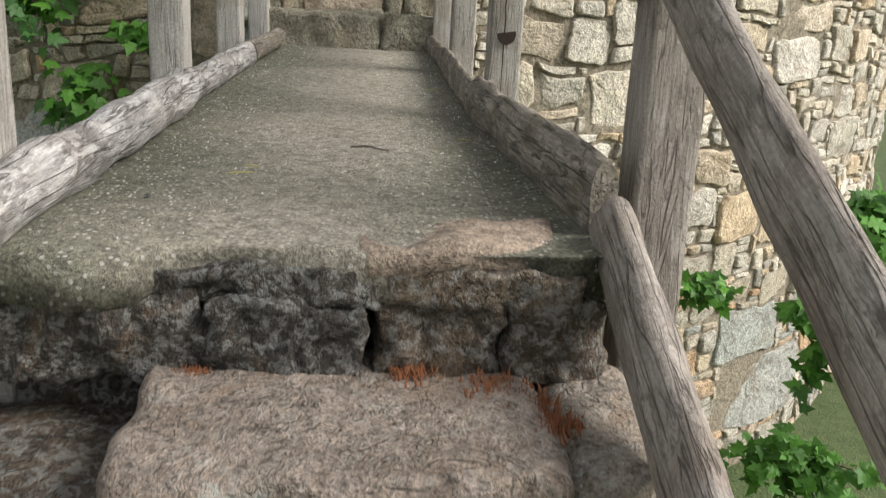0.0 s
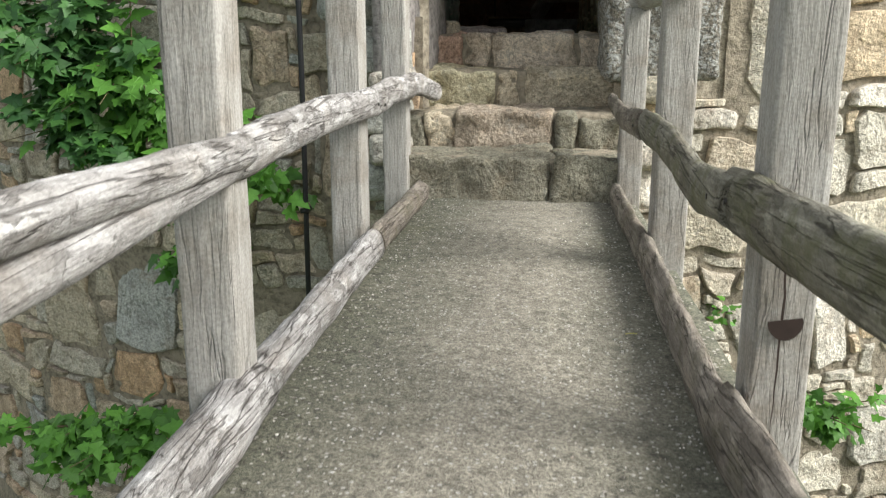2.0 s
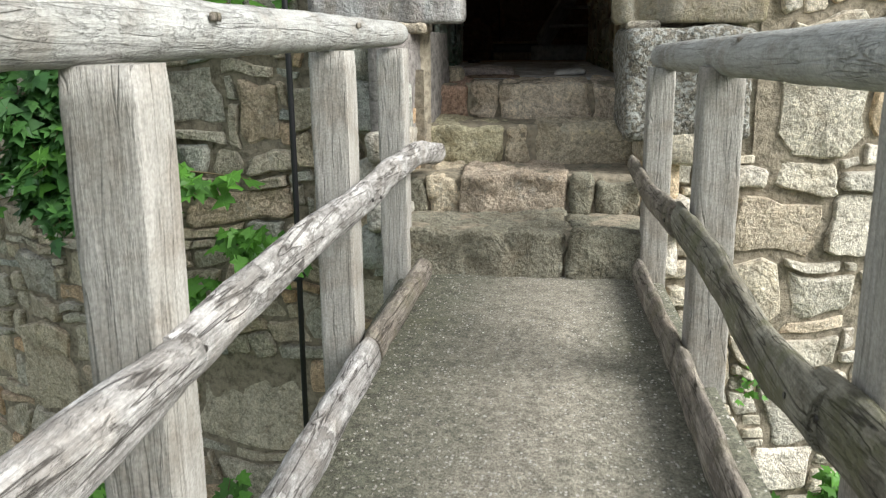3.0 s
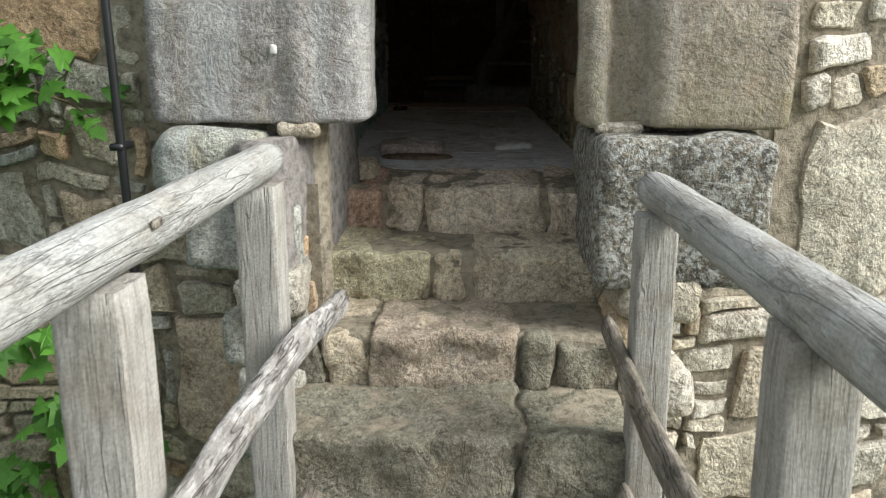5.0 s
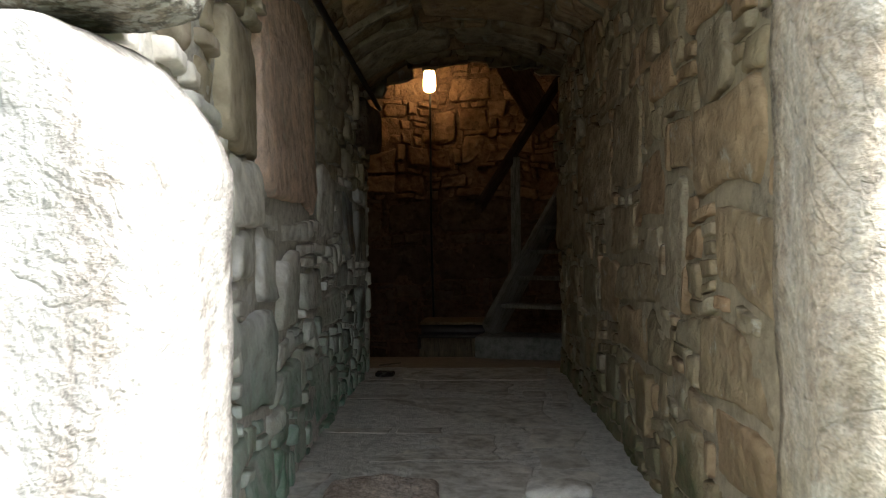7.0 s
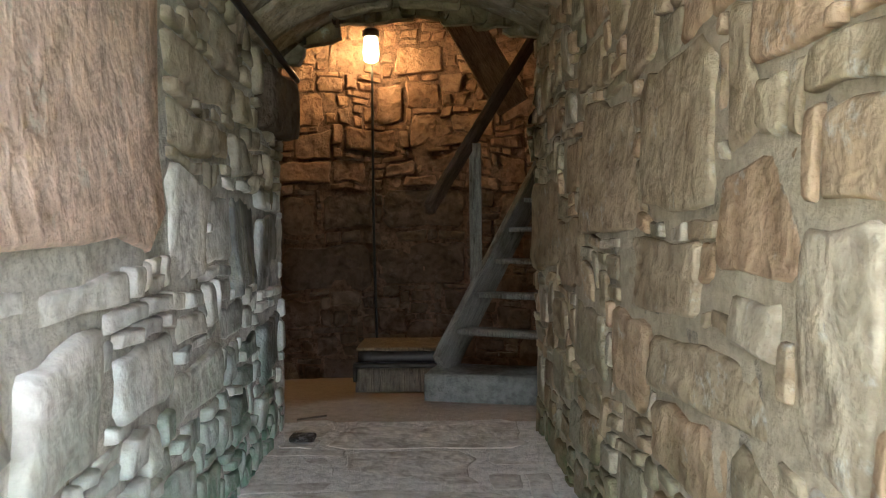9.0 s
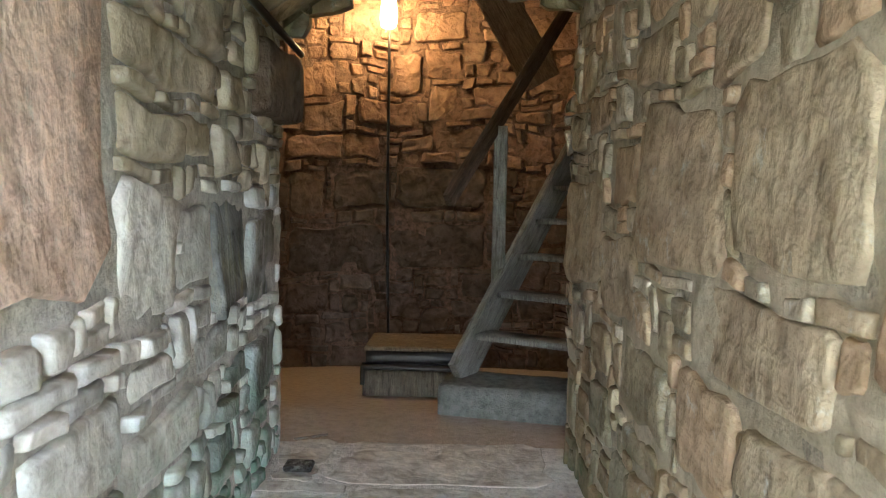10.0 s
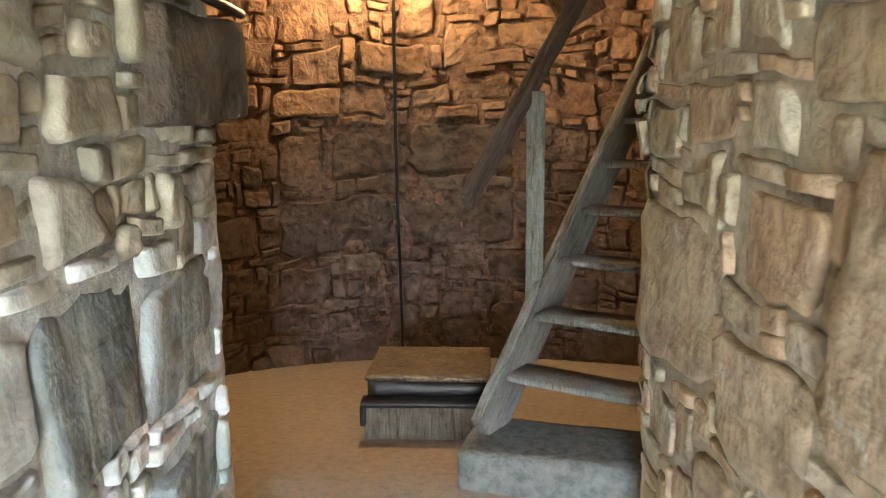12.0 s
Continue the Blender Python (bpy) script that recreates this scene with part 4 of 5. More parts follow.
# bleached middle rail, two lengths spliced at the posts
split = rail("middle_rail", (-0.615, 1.25, 1.632), (-0.615, 2.74, 1.635), M_BARK_PALE, "split bleached log with a deep groove as middle rail", "middle rails", w=0.032, h=0.034, rough=0.15, ring=20, seed=3, bend=((0, 0, 0.005), (0.5, 0, 0.008), (0.8, 0, 0.0), (1, 0, -0.012)))
timber("lower_strand", (-0.615, 1.25, 1.555), (-0.615, 2.70, 1.60), M_BARK_PALE, split, "split-off lower strand of the log", w=0.03, h=0.038, rough=0.16, ring=18, seed=4, taper=0.62, bend=((0, 0, -0.01), (0.6, 0, -0.006), (1, 0, 0.0)))
rail("middle_rail", (-0.630, 2.71, 1.615), (-0.65, 4.06, 1.605), M_BARK_PALE, "split bleached half log as middle rail", "middle rails", w=0.028, h=0.048, rough=0.12, ring=18, seed=5, bend=((0, 0, 0), (0.5, 0, 0.012), (1, 0, 0)))
rail("middle_rail", (-0.65, 4.03, 1.605), (-0.635, 5.5, 1.535), M_BARK_PALE, "short splintered split log end as middle rail", "middle rails", w=0.03, h=0.052, rough=0.12, taper=0.85, ring=18, seed=7, bend=((0, 0, 0), (0.25, 0, 0.03), (0.55, 0, 0.045), (1, 0, 0.0)))
# mossy rails on the other side
rail("middle_rail", (0.42, 1.56, 1.57), (0.275, 2.86, 1.535), M_BARK_DARK, "mossy dark split log as middle rail", "middle rails", w=0.03, h=0.062, rough=0.12, ring=18, seed=11, bend=((0, 0, 0.0), (0.35, 0, 0.0), (0.6, 0, -0.01), (1, 0, 0.0)))
rail("middle_rail", (0.262, 2.80, 1.53), (0.235, 4.14, 1.535), M_BARK_DARK, "bent mossy split log as middle rail", "middle rails", w=0.026, h=0.052, rough=0.14, ring=18, seed=13, bend=((0, 0, 0.005), (0.25, 0, -0.02), (0.6, 0, 0.01), (1, 0, 0)))
rail("middle_rail", (0.225, 4.08, 1.535), (0.205, 5.35, 1.50), M_BARK_BROWN, "tapering mossy split log end as middle rail", "middle rails", w=0.026, h=0.05, rough=0.12, taper=0.8, ring=18, seed=15, bend=((0, 0, 0), (0.5, 0, -0.02), (1, 0, 0.01)))
# nails where the rails meet the posts


def nail(owner_name, at, way):
    owner = [o for o in bpy.data.objects if o.name == owner_name][0]
    timber("nail", Vector(at) - Vector(way) * 0.02, Vector(at) + Vector(way) * 0.004, M_METAL, owner, "rusty nail head", w=0.006, h=0.006, ring=8, rough=0.05, seg=0.01)


for nm, at, way in (("middle_rail", (-0.60, 2.70, 1.635), (1, 0, 0)), ("middle_rail.001", (-0.602, 2.77, 1.62), (1, 0, 0)), ("middle_rail.001", (-0.622, 4.0, 1.60), (1, 0, 0)), ("middle_rail.002", (-0.62, 4.1, 1.59), (1, 0, 0)), ("middle_rail.003", (0.25, 2.8, 1.54), (-1, 0, 0)), ("middle_rail.004", (0.236, 2.9, 1.53), (-1, 0, 0)), ("middle_rail.005", (0.2, 4.12, 1.53), (-1, 0, 0))):
    nail(nm, at, way)
# curbs along the deck
rail("curb_log", (-0.645, 1.0, 1.10), (-0.64, 2.80, 1.13), M_BARK_PALE, "bleached half log lying as a curb on the deck", "curb logs", w=0.05, h=0.065, rough=0.2, ring=20, seed=21)
rail("curb_log", (-0.648, 2.78, 1.125), (-0.655, 4.03, 1.125), M_BARK_PALE, "grey half log lying as a curb on the deck", "curb logs", w=0.042, h=0.055, rough=0.2, ring=18, seed=23)
rail("curb_log", (-0.65, 4.03, 1.13), (-0.63, 4.93, 1.14), M_BARK_BROWN, "short brown half log lying as a curb", "curb logs", w=0.038, h=0.05, rough=0.2, ring=18, seed=25)
rail("curb_log", (0.40, 1.52, 1.12), (0.272, 2.78, 1.12), M_BARK_BROWN, "dark split board set on edge as a curb", "curb logs", w=0.028, h=0.085, rough=0.2, ring=18, seed=27)
rail("curb_log", (0.272, 2.74, 1.115), (0.252, 4.05, 1.125), M_BARK_BROWN, "dark split board set on edge as a curb", "curb logs", w=0.026, h=0.07, rough=0.2, ring=18, seed=29)
rail("curb_log", (0.25, 4.03, 1.125), (0.215, 5.0, 1.13), M_BARK_BROWN, "short dark split board set as a curb", "curb logs", w=0.025, h=0.06, rough=0.2, ring=18, seed=31)
# rails of the lower steps
rail("stair_rail", (0.47, 1.66, 1.62), (0.47, 0.18, 0.92), M_POST_BROWN, "rough sloping handrail board beside the lower steps", "stair rails", w=0.028, h=0.062, rough=0.12, ring=18, seed=33)
rail("stair_curb", (0.415, 1.50, 1.08), (0.42, 0.35, 0.62), M_POST_BROWN, "bleached sloping log beside the lower steps", "stair rails", w=0.04, h=0.07, rough=0.15, ring=18, seed=35)

# ---- cable on the tower front ----
cable = rail("wall_cable", (-1.34, 5.52, -1.5), (-1.34, 5.52, 4.2), M_CABLE, "black plastic conduit running up the tower wall", "", w=0.014, h=0.014, rough=0.02, ring=12, seg=0.12, bend=((0, 0.02, 0), (0.3, 0, 0.0), (0.55, 0.012, 0), (1, -0.02, 0)))
cable["category"] = "cable"
for z in (0.9, 2.02, 2.9):
    block("cable_clip", (-1.362, 5.50, z), (-1.318, 5.60, z + 0.025), M_CABLE, "black clip holding the conduit", "cable clip", rnd=0.006, amp=0.0, n=0.02)

# ---- tower room ----
TH = radians(30)
SD = Vector((math.sin(TH), math.cos(TH), 0))
SW = Vector((math.cos(TH), -math.sin(TH), 0))
S0 = Vector((-0.315, 10.58, 1.93))
SLOPE = 0.85
base = new("concrete_block", block_mesh("concrete_block", (1.0, 0.36, 0.20), M_CONCRETE, rnd=0.015, amp=0.006, n=0.04, seed=80))
base.matrix_basis = Matrix.Translation((0.125, 10.51, 1.83)) @ pose(0, 0, 0, 0, 0, -13)
tagged(base, "grey concrete block carrying the foot of the stair", "concrete block")
stair = thing("timber_stair", S0, "steep dusty open wooden stair beside a stone wall", "stair")
for off in (0.0, 0.72):
    a = S0 + SW * off + SD * 0.02
    run = 2.4
    timber("stringer", a, a + SD * run + Vector((0, 0, run * SLOPE)), M_STAIR, stair, "", w=0.022, h=0.105, square=True, ring=16, rough=0.02, seg=0.12)
for k in range(1, 12):
    z = 0.185 * k
    c = S0 + SD * (z / SLOPE + 0.01) + Vector((0, 0, z))
    me = block_mesh("tread", (0.70, 0.17, 0.032), M_STAIR, rnd=0.008, amp=0.002, n=0.08, seed=k)
    part("tread", me, stair, "", Matrix.Translation(c + SW * 0.36) @ pose(0, 0, 0, 0, 0, -30))
pn = S0 + SD * 0.465 + Vector((0, 0, 0.465 * SLOPE - 0.03))
timber("newel", pn - SW * 0.03, pn - SW * 0.03 + Vector((0, 0, 0.88)), M_STAIR, stair, "pale timber newel post", w=0.035, h=0.03, square=True, ring=16, rough=0.02)
ha = S0 - SW * 0.05 - SD * 0.02 + Vector((0, 0, 0.86))
timber("handrail", ha, ha + SD * 1.6 + Vector((0, 0, 1.6 * SLOPE)), M_DARKWOOD, stair, "dark polished handrail", w=0.02, h=0.038, square=True, ring=16, rough=0.03)
tagged(timber("brace_beam", (0.20, 12.25, 3.55), (-0.25, 12.35, 4.35), M_BEAM, None, "", w=0.03, h=0.13, square=True, ring=16, rough=0.03), "red-brown sloping timber board under the ceiling", "beam")

# low box by the back wall
chest = thing("wooden_box", (-0.6, 11.4, 1.7), "low dark two-tier wooden box on the floor", "box")
block("body", (-0.835, 11.08, 1.56), (-0.29, 11.62, 1.85), M_CHEST, parent=chest, rnd=0.008, amp=0.003, n=0.05, seed=90, label="dark worn lower tier")
block("rim", (-0.845, 11.065, 1.85), (-0.28, 11.16, 1.875), M_METAL, parent=chest, label="dark iron rim", rnd=0.004, amp=0.0, n=0.06, seed=92)
block("upper_tier", (-0.825, 11.155, 1.85), (-0.30, 11.60, 1.94), M_METAL, parent=chest, label="blackened upper tier", rnd=0.006, amp=0.003, n=0.05, seed=94)
block("lid", (-0.835, 11.145, 1.94), (-0.29, 11.62, 1.962), M_LID, parent=chest, label="worn lid board with yellow lamplight in its colour", rnd=0.006, amp=0.004, n=0.05, seed=91)
block("latch", (-0.845, 11.05, 1.77), (-0.82, 11.085, 1.86), M_METAL, parent=chest, rnd=0.004, amp=0.0, n=0.02, seed=93)

# lamp with its cable
lamp = thing("wall_lamp", (-0.89, 12.88, 4.10), "glowing bulkhead lamp with a glass jar on the stone wall", "lamp")


def turned(name, profile, mat, n=20):
    vs, fs = [], []
    for r, z in profile:
        for j in range(n):
            a = 2 * math.pi * j / n
            vs.append((r * math.cos(a), r * math.sin(a), z))
    for i in range(len(profile) - 1):
        for j in range(n):
            b = (j + 1) % n
            fs.append((i * n + j, i * n + b, (i + 1) * n + b, (i + 1) * n + j))
    fs += [tuple(reversed(range(n))), tuple(range((len(profile) - 1) * n, len(profile) * n))]
    return mesh_of(name, vs, fs, mat)


LAMP = Vector((-0.89, 12.88, 4.10))
glass = part("glass", turned("glass", [(0.03, -0.10), (0.055, -0.085), (0.062, -0.03), (0.058, 0.05), (0.048, 0.10)], M_BULB), lamp, "lit frosted glass", Matrix.Translation(LAMP))
part("cap", turned("cap", [(0.058, 0.10), (0.068, 0.105), (0.068, 0.15), (0.04, 0.17)], M_METAL), lamp, "dark metal cap", Matrix.Translation(LAMP))
timber("bracket", LAMP + Vector((0, 0, 0.14)), LAMP + Vector((0, 0.35, 0.14)), M_METAL, lamp, "", w=0.015, h=0.015, ring=10, rough=0.0)
bulb = bpy.data.lights.new("lamp_light", "POINT")
bulb.energy = 0.025
bulb.color = (1.0, 0.46, 0.18)
bulb.shadow_soft_size = 0.055
bl = new("lamp_light", bulb)
bl.location = LAMP + Vector((0, -0.02, -0.17))
lc = rail("lamp_cable", (-0.895, 13.06, 1.50), (-0.895, 13.0, 4.0), M_CABLE, "black cable hanging down from the lamp", "", w=0.011, h=0.011, rough=0.02, ring=10, seg=0.1, bend=((0, 0.012, 0), (0.5, -0.004, 0), (1, 0, 0)))
lc["category"] = "cable"

M_PAVE_RED = stone_material("reddish_paving", [(0.54, 0.46, 0.42), (0.52, 0.45, 0.41)], 0.3, None, 0.15, 0.7)
M_DIRT = mortar_material("brown_earth", (0.26, 0.18, 0.12), (0.2, 0.14, 0.1))
# corbel and conduit at the inner end of the passage
block("corbel_stone", (-1.2, 9.35, 3.10), (-0.94, 9.98, 3.36), M_ROOM_LOW, "dark projecting corbel stone under the vault", "corbel", "structure", rnd=0.03, amp=0.015, n=0.05, seed=95)
cc = rail("ceiling_conduit", (-0.84, 6.6, 3.50), (-0.95, 9.95, 3.38), M_CABLE, "black shiny conduit along the vault's edge", "", w=0.014, h=0.014, rough=0.02, ring=12, seg=0.1)
cc["category"] = "cable"
tagged(timber("stick", (-0.97, 9.93, 1.81), (-0.84, 9.99, 1.815), M_BARK_BROWN, None, "", w=0.006, h=0.005, ring=8, seg=0.02), "short dark stick on the paving", "stick")
block("loose_stone", (-0.94, 9.56, 1.795), (-0.83, 9.66, 1.82), M_ROUGH, "flat dark pebble on the paving", "stone", rnd=0.012, amp=0.004, n=0.012, seed=96)
block("loose_stone", (-0.72, 7.08, 1.785), (-0.40, 7.32, 1.845), M_PAVE_RED, "flat dull reddish stone lying inside the doorway", "stone", rnd=0.05, amp=0.02, n=0.02, seed=1.7, tilt=(0, 0, 6))
block("loose_stone", (-0.14, 7.28, 1.785), (0.06, 7.42, 1.82), M_PAVE, "flat grey stone lying inside the doorway", "stone", rnd=0.035, amp=0.015, n=0.02, seed=2.9, tilt=(0, 0, -5))
dirt = part("dirt_patch", turned("dirt_patch", [(0.17, -0.01), (0.16, 0.004), (0.10, 0.009), (0.02, 0.010)], M_DIRT, 24), None, "", pose(-0.52, 7.0, 1.797) @ Matrix.Diagonal((1.05, 0.5, 1, 1)))
tagged(dirt, "oval patch of brown earth on the worn paving", "earth")
block("moss_stone", (-0.80, 6.25, 1.78), (-0.62, 6.45, 1.88), M_STEP, "small mossy stone at the foot of the jamb", "stone", rnd=0.03, amp=0.008, n=0.02, seed=98)

# ---- plants ----
LOBES = [(0, 0), (0.16, -0.05), (0.42, 0.02), (0.3, 0.2), (0.52, 0.48), (0.26, 0.46), (0.2, 0.62), (0.0, 1.0)]


def leaf(verts, faces, at, axis, nrm, size, curl):
    side = axis.cross(nrm).normalized()
    o = len(verts)
    outline = LOBES + [(-x, y) for x, y in reversed(LOBES[1:-1])]
    verts.append(at + axis * size * 0.4 - nrm * size * 0.04)
    for x, y in outline:
        verts.append(at + side * x * size + axis * y * size - nrm * size * curl * (x * x * 1.2 + 0.4 * y * y))
    n = len(outline)
    for k in range(n):
        faces.append((o, o + 1 + k, o + 1 + (k + 1) % n))


def plant(at, reach, count, seed, mat, label, toward=Vector((0, -0.5, 0.3)), size=(0.07, 0.13), name="creeper"):
    rng = random.Random(seed)
    e = thing(name, at, label, "plant")
    verts, faces, sv, sf = [], [], [], []
    at = Vector(at)
    stems = max(3, min(14, count // 9))
    tips = []
    for k in range(stems):
        d = Vector((rng.gauss(0, 1) * reach[0], -abs(rng.gauss(0, 1)) * reach[1], rng.gauss(0, 1) * reach[2]))
        pts = [at + d * f + Vector((0, 0, -0.12 * f * f * d.length)) + wobble(at + d * f, 0.02, 6, k) for f in (0, 0.33, 0.66, 1.0)]
        tips.append(pts)
        for q in range(4):
            r = 0.006 * (1 - q * 0.22)
            for j in range(4):
                a = math.pi / 2 * j
                sv.append(pts[q] + Vector((math.cos(a) * r, math.sin(a) * r * 0.5, math.sin(a) * r)))
        for q in range(3):
            for j in range(4):
                sf.append((q * 4 + j, q * 4 + (j + 1) % 4, q * 4 + 4 + (j + 1) % 4, q * 4 + 4 + j))
        part("stem", mesh_of("stem", [v - at for v in sv], sf, M_STEM), e)
        sv, sf = [], []
    for k in range(count):
        pts = rng.choice(tips)
        f = rng.uniform(0.25, 1.0) * 2.999
        q = int(f)
        p = pts[q].lerp(pts[q + 1], f - q) + Vector((rng.gauss(0, 0.035), rng.gauss(0, 0.03), rng.gauss(0, 0.035)))
        nrm = (toward + Vector((rng.gauss(0, 0.45), rng.gauss(0, 0.3), abs(rng.gauss(0.4, 0.4))))).normalized()
        ax = Vector((rng.gauss(0, 1), rng.gauss(0, 0.5), rng.gauss(-0.5, 0.6)))
        ax = (ax - nrm * ax.dot(nrm)).normalized()
        leaf(verts, faces, p, ax, nrm, rng.uniform(*size), rng.uniform(0.1, 0.5))
    part("foliage", mesh_of("foliage", [v - at for v in verts], faces, mat, False), e)
    return e


plant((-2.55, 5.65, 1.75), (0.32, 0.2, 0.32), 480, 1, M_LEAF_DARK, "lush dark green leafy creeper on the tower wall")
plant((-2.55, 5.5, 1.42), (0.3, 0.15, 0.25), 420, 21, M_LEAF_DARK, "dense dark green leafy creeper on the tower wall")
plant((-2.25, 5.52, 1.62), (0.16, 0.12, 0.16), 150, 22, M_LEAF, "green maple leaves growing from the tower wall")
plant((-2.4, 5.5, -0.42), (0.22, 0.2, 0.16), 170, 23, M_LEAF, "bright green leafy bush at the wall's foot")
plant((-2.1, 5.6, 1.42), (0.25, 0.2, 0.14), 198, 2, M_LEAF, "green leafy creeper on the tower wall")
plant((-3.1, 5.7, 2.0), (0.4, 0.25, 0.3), 420, 3, M_LEAF_DARK, "lush dark green leafy creeper on the tower wall")
plant((-1.60, 5.6, 1.08), (0.12, 0.1, 0.06), 57, 4, M_LEAF, "small green sapling growing from the wall")
plant((-1.72, 5.6, 2.22), (0.14, 0.12, 0.1), 99, 5, M_LEAF, "bright green maple seedling growing from a wall joint")
plant((-1.95, 5.6, 0.72), (0.15, 0.15, 0.12), 88, 6, M_LEAF, "green maple seedling growing from the wall")
plant((-2.75, 5.6, -0.45), (0.35, 0.25, 0.2), 286, 7, M_LEAF, "bright green leafy bush at the wall's foot")
plant((-1.85, 5.55, -0.6), (0.25, 0.25, 0.15), 154, 8, M_LEAF, "bright green leafy bush at the wall's foot")
plant((1.36, 5.62, -0.12), (0.15, 0.12, 0.08), 154, 9, M_LEAF, "bright green leafy seedling growing from the wall", size=(0.05, 0.09))
plant((0.86, 5.68, 0.42), (0.05, 0.05, 0.04), 17, 10, M_LEAF, "tiny green weed in a wall joint", size=(0.03, 0.05))
plant((2.35, 5.85, -0.55), (0.15, 0.15, 0.08), 110, 11, M_LEAF, "bright green leafy seedling growing from the wall")
plant((2.8, 4.8, 0.3), (0.22, 0.3, 0.14), 220, 12, M_LEAF, "leafy green branch of a shrub beside the tower", size=(0.08, 0.14), name="shrub_branch")
plant((2.85, 4.7, -0.4), (0.25, 0.3, 0.25), 420, 13, M_LEAF, "leafy green branch of a shrub beside the tower", size=(0.08, 0.14), name="shrub_branch")
plant((2.65, 4.7, -1.3), (0.25, 0.3, 0.14), 240, 14, M_LEAF, "leafy green branch of a shrub beside the tower", size=(0.08, 0.14), name="shrub_branch")

# ---- ground ----
gv, gf = [], []
NG = 90


def ground_z(x, y):
    bank = 1 / (1 + math.exp(max(-60, min(60, (y - 0.75) * 9)))) * (1 / (1 + math.exp(min(60, (abs(x) - 2.2) * 4))))
    return GROUND + 2.88 * bank + 0.15 * noise.noise(Vector((x * 0.3, y * 0.3, 0)))


coords = [math.copysign(abs(t) ** 3 * 1500 + abs(t) * 12, t) for t in (2 * i / NG - 1 for i in range(NG + 1))]
for x in coords:
    for y in coords:
        gv.append((x, y, ground_z(x, y)))
for i in range(NG):
    for j in range(NG):
        a = i * (NG + 1) + j
        gf.append((a, a + NG + 1, a + NG + 2, a + 1))
tagged(part("ground", mesh_of("ground", gv, gf, M_GRASS)), "green meadow and moat around the tower", "ground", kind="structure")

# ---- rubble facing, stone by stone ----
A0 = -62.0
lw = empty_wall("wall_masonry_west", "rubble masonry of brown and grey field stones with creepers")
L_U = TR * radians(62.0 - 2.4)
WEST_STONES = [
    (5.53, 3.16, 0.34, 0.32), (5.89, 3.13, 0.31, 0.33), (5.53, 3.0, 0.26, 0.14), (5.81, 3.0, 0.13, 0.13), (5.61, 2.73, 0.55, 0.2),
    (5.6, 1.48, 0.55, 0.56), (4.12, 1.45, 0.55, 0.54), (6.24, 2.11, 0.11, 0.21), (4.82, 1.52, 0.54, 0.62), (4.08, 1.22, 0.58, 0.22),
    (5.9, 2.18, 0.3, 0.18), (5.2, 2.12, 0.66, 0.38), (6.16, 3.93, 0.18, 0.14), (6.31, 2.54, 0.24, 0.42), (6.02, 3.5, 0.2, 0.24),
    (6.4, 2.98, 0.17, 0.13), (5.65, 1.17, 0.44, 0.28), (4.06, 2.54, 0.44, 0.22),
]
rects = rubble(L_U, 4.9, 11, 0.065, 1.8, keep_out=[(6.34, 3.48, L_U + 1, 5.0)], fixed=WEST_STONES)
west_place = outer_place(A0)
masonry(lw, rects, lambda u, v, d: west_place(u, v - 1.6, d), M_LEFT, lambda u, v: u > L_U - 2.9 and 1.0 < v, 21, (0.02, 0.055), 0.1, False, 1.2, 1.2)
mortar_sheet(lw, lambda u, v, d: west_place(u, v - 1.6, d), 0.0, L_U, 0.0, 4.9, M_MORTAR_OUT, 0.045, 0.003, 0.022, [(6.36, 3.5, 9, 9)])
rw = empty_wall("wall_masonry_east", "rubble masonry of pale beige field stones with small pinning stones")
R0 = 6.0
EAST_STONES = [
    (0.57, 4.12, 0.55, 0.6), (0.57, 4.98, 0.3, 0.1), (0.56, 4.83, 0.34, 0.14), (0.56, 4.73, 0.2, 0.1), (0.62, 3.93, 0.36, 0.14),
    (0.5, 3.62, 0.41, 0.28), (0.92, 3.6, 0.4, 0.3), (0.75, 3.28, 0.36, 0.24), (0.48, 3.05, 0.24, 0.2), (0.5, 2.78, 0.2, 0.16),
    (0.7, 2.62, 0.2, 0.42), (0.6, 2.33, 0.3, 0.26), (1.1, 3.08, 0.55, 0.5), (1.32, 3.72, 0.32, 0.28), (0.92, 2.76, 0.18, 0.3),
    (1.1, 2.62, 0.33, 0.4), (2.31, 3.95, 0.5, 0.18), (2.88, 3.85, 0.7, 0.26), (2.35, 3.74, 0.46, 0.18), (2.84, 3.5, 0.66, 0.33),
    (2.66, 1.08, 0.85, 0.44), (2.82, 0.36, 1.2, 0.68),
]
east_place = outer_place(R0)
rects = rubble(TR * radians(66), 5.9, 12, 0.062, 1.6, keep_out=[(-1, 4.1, 0.56, 6.0)], fixed=EAST_STONES)
# lower courses in greyer stone, the shade down there put into the tone too
masonry(rw, [r for r in rects if r[1] < 1.75], lambda u, v, d: east_place(u, v - 2.6, d), M_LEFT, lambda u, v: False, 29, (0.02, 0.055), 0.085, False, 1.1, 1.2)
masonry(rw, [r for r in rects if r[1] >= 1.75], lambda u, v, d: east_place(u, v - 2.6, d), M_OUT, lambda u, v: u < 2.4 and v > 1.6, 22, (0.02, 0.055), 0.085, False, 1.1, 1.2)
mortar_sheet(rw, lambda u, v, d: east_place(u, v - 2.6, d), 0.0, TR * radians(66), 0.0, 5.9, M_MORTAR_OUT, 0.045, 0.003, 0.022, [(-1, 4.12, 0.54, 9)])
under = empty_wall("wall_masonry_under_bridge", "rubble masonry below the tower door")
rects = rubble(TR * radians(8.4), 2.6, 13, 0.05, 0.3)
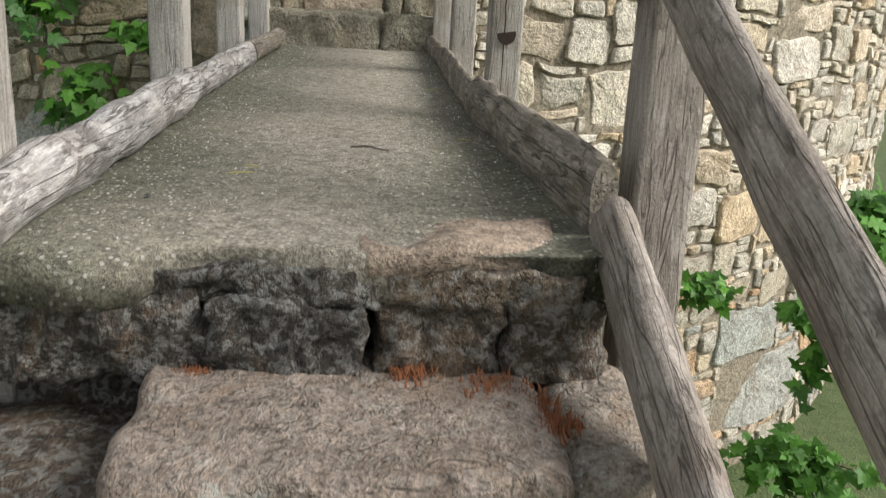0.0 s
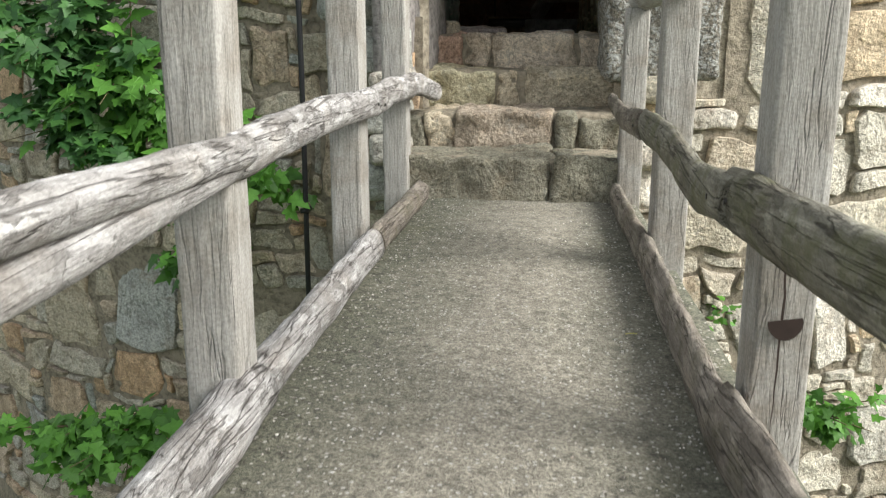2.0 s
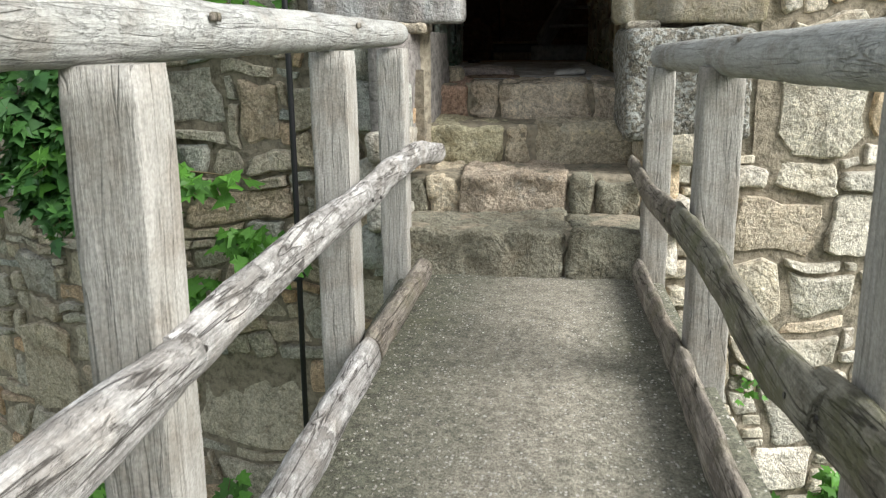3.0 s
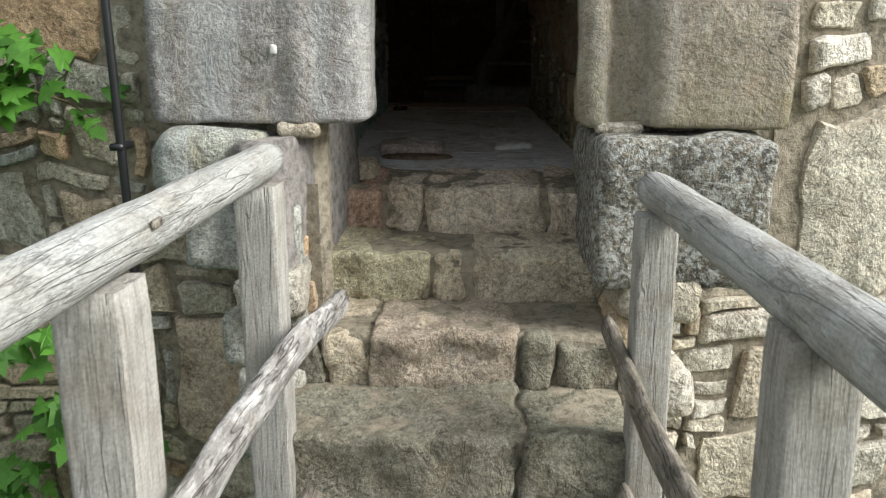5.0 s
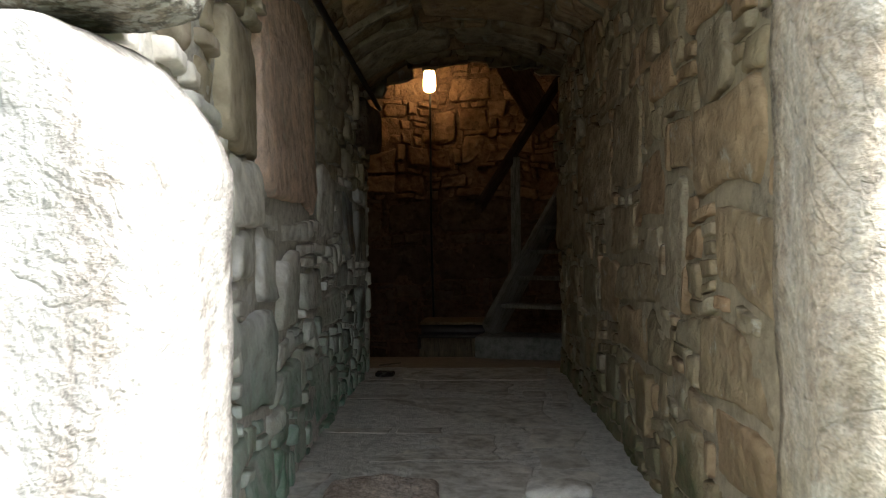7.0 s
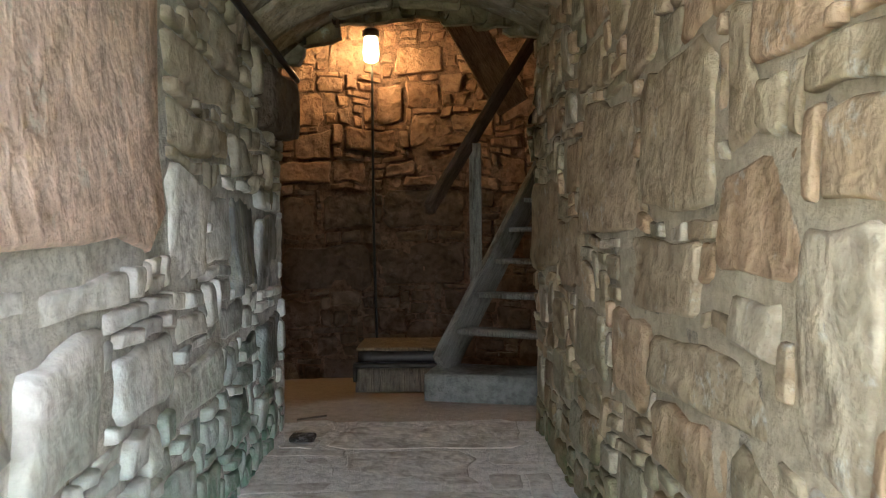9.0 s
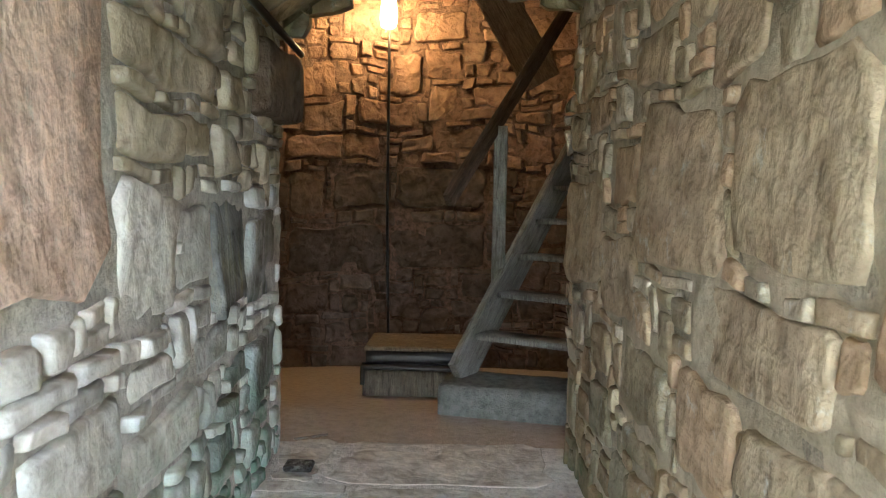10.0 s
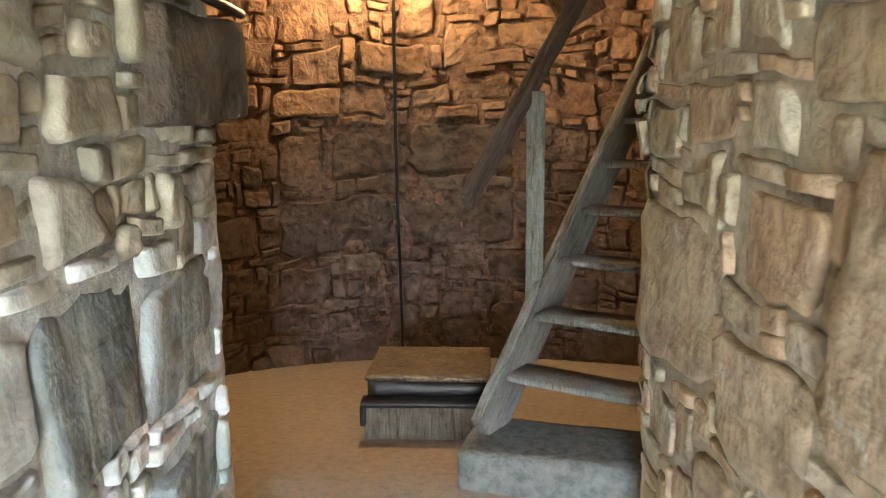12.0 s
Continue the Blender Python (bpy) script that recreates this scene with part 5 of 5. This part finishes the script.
masonry(under, rects, lambda u, v, d: outer_place(-2.4)(u, v - 1.6, d), M_LEFT, lambda u, v: False, 23, (0.015, 0.04), 0.05, True)

place_l, len_l = wall_line(PASS_L, True)
pw = empty_wall("wall_passage_west", "rough grey rubble wall of the passage with green algae at its foot")
SLAB = (1.17, 0.92, 1.13, 0.76)
WEST_INNER = [
    (0.65, 1.03, 0.5, 0.3), (0.75, 0.86, 0.41, 0.17), (0.78, 0.74, 0.4, 0.12), (0.8, 0.36, 0.5, 0.26), (1.0, 0.62, 0.42, 0.24),
    (1.44, 0.54, 0.42, 0.25), (1.52, 0.8, 0.4, 0.11), (1.88, 0.52, 0.45, 0.22), (2.05, 0.75, 0.24, 0.08), (2.3, 0.82, 0.42, 0.3),
    (2.34, 1.15, 0.4, 0.17), (2.36, 0.46, 0.5, 0.16), (2.34, 1.33, 0.34, 0.16), (2.76, 1.15, 0.34, 0.16), (2.73, 0.84, 0.34, 0.22),
    (2.9, 0.58, 0.4, 0.14), (3.08, 0.75, 0.44, 0.32), (3.52, 0.72, 0.5, 0.3), (3.5, 0.38, 0.5, 0.24), (3.12, 1.14, 0.2, 0.15),
    (3.2, 1.33, 0.3, 0.17), (2.72, 1.33, 0.4, 0.16),
]
inner_west = lambda u, v, d: place_l(u, v + 1.74, d)
rects = rubble(len_l, 2.0, 14, 0.045, 0.25, keep_out=[(SLAB[0], SLAB[1], SLAB[0] + SLAB[2], SLAB[1] + SLAB[3])], fixed=WEST_INNER)
rects = [r for r in rects if r[0] > 0.5 or r[1] > 0.4]
streaked = [r for r in rects if r[0] > 2.95 and 0.3 < r[1] + r[3] / 2 < 1.1 and r[2] * r[3] > 0.02]
for stones, stone_mat, seed in ((streaked, M_IN_DARK, 35), ([r for r in rects if r[1] + r[3] / 2 < 1.12 and r not in streaked], M_IN_L, 24), ([r for r in rects if r[1] + r[3] / 2 >= 1.12], M_IN_TOP, 24)):
    masonry(pw, stones, inner_west, stone_mat, lambda u, v: True, seed, (0.014, 0.04), 0.05, True, 0.9, 0.8)
masonry(pw, [SLAB], inner_west, M_SLAB, lambda u, v: True, 34, (0.025, 0.026), 0.02, True, 0.3)
mortar_sheet(pw, inner_west, 0.0, len_l, 0.0, 2.0, M_MORTAR_PALE, 0.03, 0.0, 0.02, [(-1, -1, 0.5, 0.42)])
place_r, len_r = wall_line(PASS_R, False)
pe = empty_wall("wall_passage_east", "rough olive-brown rubble wall of the passage")
EAST_INNER = [
    (1.8, 0.98, 0.55, 0.36), (1.64, 1.08, 0.13, 0.26), (1.45, 0.86, 0.4, 0.2), (1.48, 1.09, 0.12, 0.11), (1.87, 0.78, 0.68, 0.17),
    (1.5, 0.6, 0.76, 0.18), (2.4, 0.95, 0.55, 0.38), (2.28, 0.5, 0.38, 0.26), (2.68, 0.5, 0.5, 0.22), (1.2, 0.64, 0.26, 0.33),
    (1.72, 0.4, 0.52, 0.18), (1.4, 0.4, 0.3, 0.18), (1.4, 1.22, 0.22, 0.12), (1.15, 1.0, 0.26, 0.12), (0.57, 0.9, 0.54, 0.22),
    (0.5, 0.66, 0.46, 0.22), (0.52, 0.46, 0.54, 0.18), (0.53, 0.28, 0.45, 0.16), (3.02, 0.74, 0.44, 0.24), (3.0, 1.06, 0.4, 0.2),
    (3.5, 0.76, 0.6, 0.42), (3.42, 1.3, 0.3, 0.12), (3.13, 1.3, 0.24, 0.14), (2.76, 1.4, 0.34, 0.16),
]
inner_east = lambda u, v, d: place_r(u, v + 1.74, d)
rects = rubble(len_r, 2.0, 15, 0.045, 0.6, fixed=EAST_INNER)
masonry(pe, rects, inner_east, M_IN_R, lambda u, v: True, 25, (0.012, 0.024), 0.055, True, 0.6, 0.7)
mortar_sheet(pe, inner_east, 0.0, len_r, 0.0, 2.0, M_MORTAR_OLIVE, 0.03, -0.004, 0.013)
lv, lf = [], []
for i in range(61):
    a = radians(95 + 170 * i / 60)
    for z in (1.2, 4.88):
        for r in (RR - 0.004, RR + 0.03):
            lv.append((RC.x + r * math.sin(a), RC.y - r * math.cos(a), z))
for i in range(60):
    lf += [(4 * i, 4 * i + 4, 4 * i + 6, 4 * i + 2), (4 * i + 5, 4 * i + 1, 4 * i + 3, 4 * i + 7)]
M_SOOT = mortar_material("sooty_mortar", (0.20, 0.125, 0.085), (0.14, 0.09, 0.065))
rm = tagged(part("wall_room", mesh_of("wall_room", lv, lf, M_SOOT)), "red-brown rubble wall of the round tower room", "wall", kind="structure")
ROOM_ARC = RR * radians(150)
ROOM_STONES = [
    (2.04, 2.26, 0.27, 0.36), (2.33, 2.03, 0.28, 0.3), (1.75, 2.0, 0.52, 0.2), (2.2, 2.63, 0.46, 0.28), (1.25, 2.2, 0.33, 0.26), (1.29, 1.96, 0.36, 0.21),
    (2.38, 1.79, 0.42, 0.19), (3.1, 1.74, 0.27, 0.26), (2.7, 2.16, 0.4, 0.18), (1.2, 1.74, 0.44, 0.19), (1.66, 1.76, 0.34, 0.18), (2.09, 1.34, 0.7, 0.36),
    (1.2, 1.3, 0.3, 0.36), (1.56, 1.34, 0.48, 0.36), (1.2, 0.85, 0.8, 0.42), (2.05, 0.9, 0.75, 0.35),
]


def room_place(u, v, d):
    a = radians(255) - u / RR
    r = RR - d
    return Vector((RC.x + r * math.sin(a), RC.y - r * math.cos(a), v + 1.3))


rects = rubble(ROOM_ARC, 3.6, 16, 0.05, 0.25, fixed=ROOM_STONES)
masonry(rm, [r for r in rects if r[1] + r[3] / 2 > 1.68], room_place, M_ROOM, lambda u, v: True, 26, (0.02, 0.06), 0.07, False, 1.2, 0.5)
# lower courses, darkened in colour where the lamplight fades
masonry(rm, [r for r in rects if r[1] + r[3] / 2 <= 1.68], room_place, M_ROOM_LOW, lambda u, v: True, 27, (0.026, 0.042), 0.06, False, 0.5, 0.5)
mortar_sheet(rm, room_place, 0.0, ROOM_ARC, 0.0, 3.56, M_SOOT, 0.04, 0.004, 0.036)

# inner ends of the passage walls
we = empty_wall("wall_passage_end", "rough stone ends of the passage walls")
for side, x0, sgn in ((0, -1.03, -1), (1, 0.15, 1)):
    rects = rubble(0.5, 2.0, 18 + side, 0.06, 0.3)
    masonry(we, rects, lambda u, v, d, x0=x0, sgn=sgn: Vector((x0 + sgn * u, 9.87 + d, v + 1.74)), M_IN_L if side == 0 else M_IN_R, lambda u, v: False, 28 + side, (0.015, 0.04))

# paving
rects = rubble(1.2, 4.1, 19, 0.11, 1.8)
masonry(floor_passage, [r for r in rects if r[1] + r[3] < 3.75 and not (r[1] > 3.2 and r[0] > 0.5)], lambda u, v, d: Vector((-1.0 + u, 6.5 + v, room_floor(6.5 + v) + d)), M_PAVE, lambda u, v: True, 30, (-0.002, 0.004), 0.06, True, 0.16, 0.6)
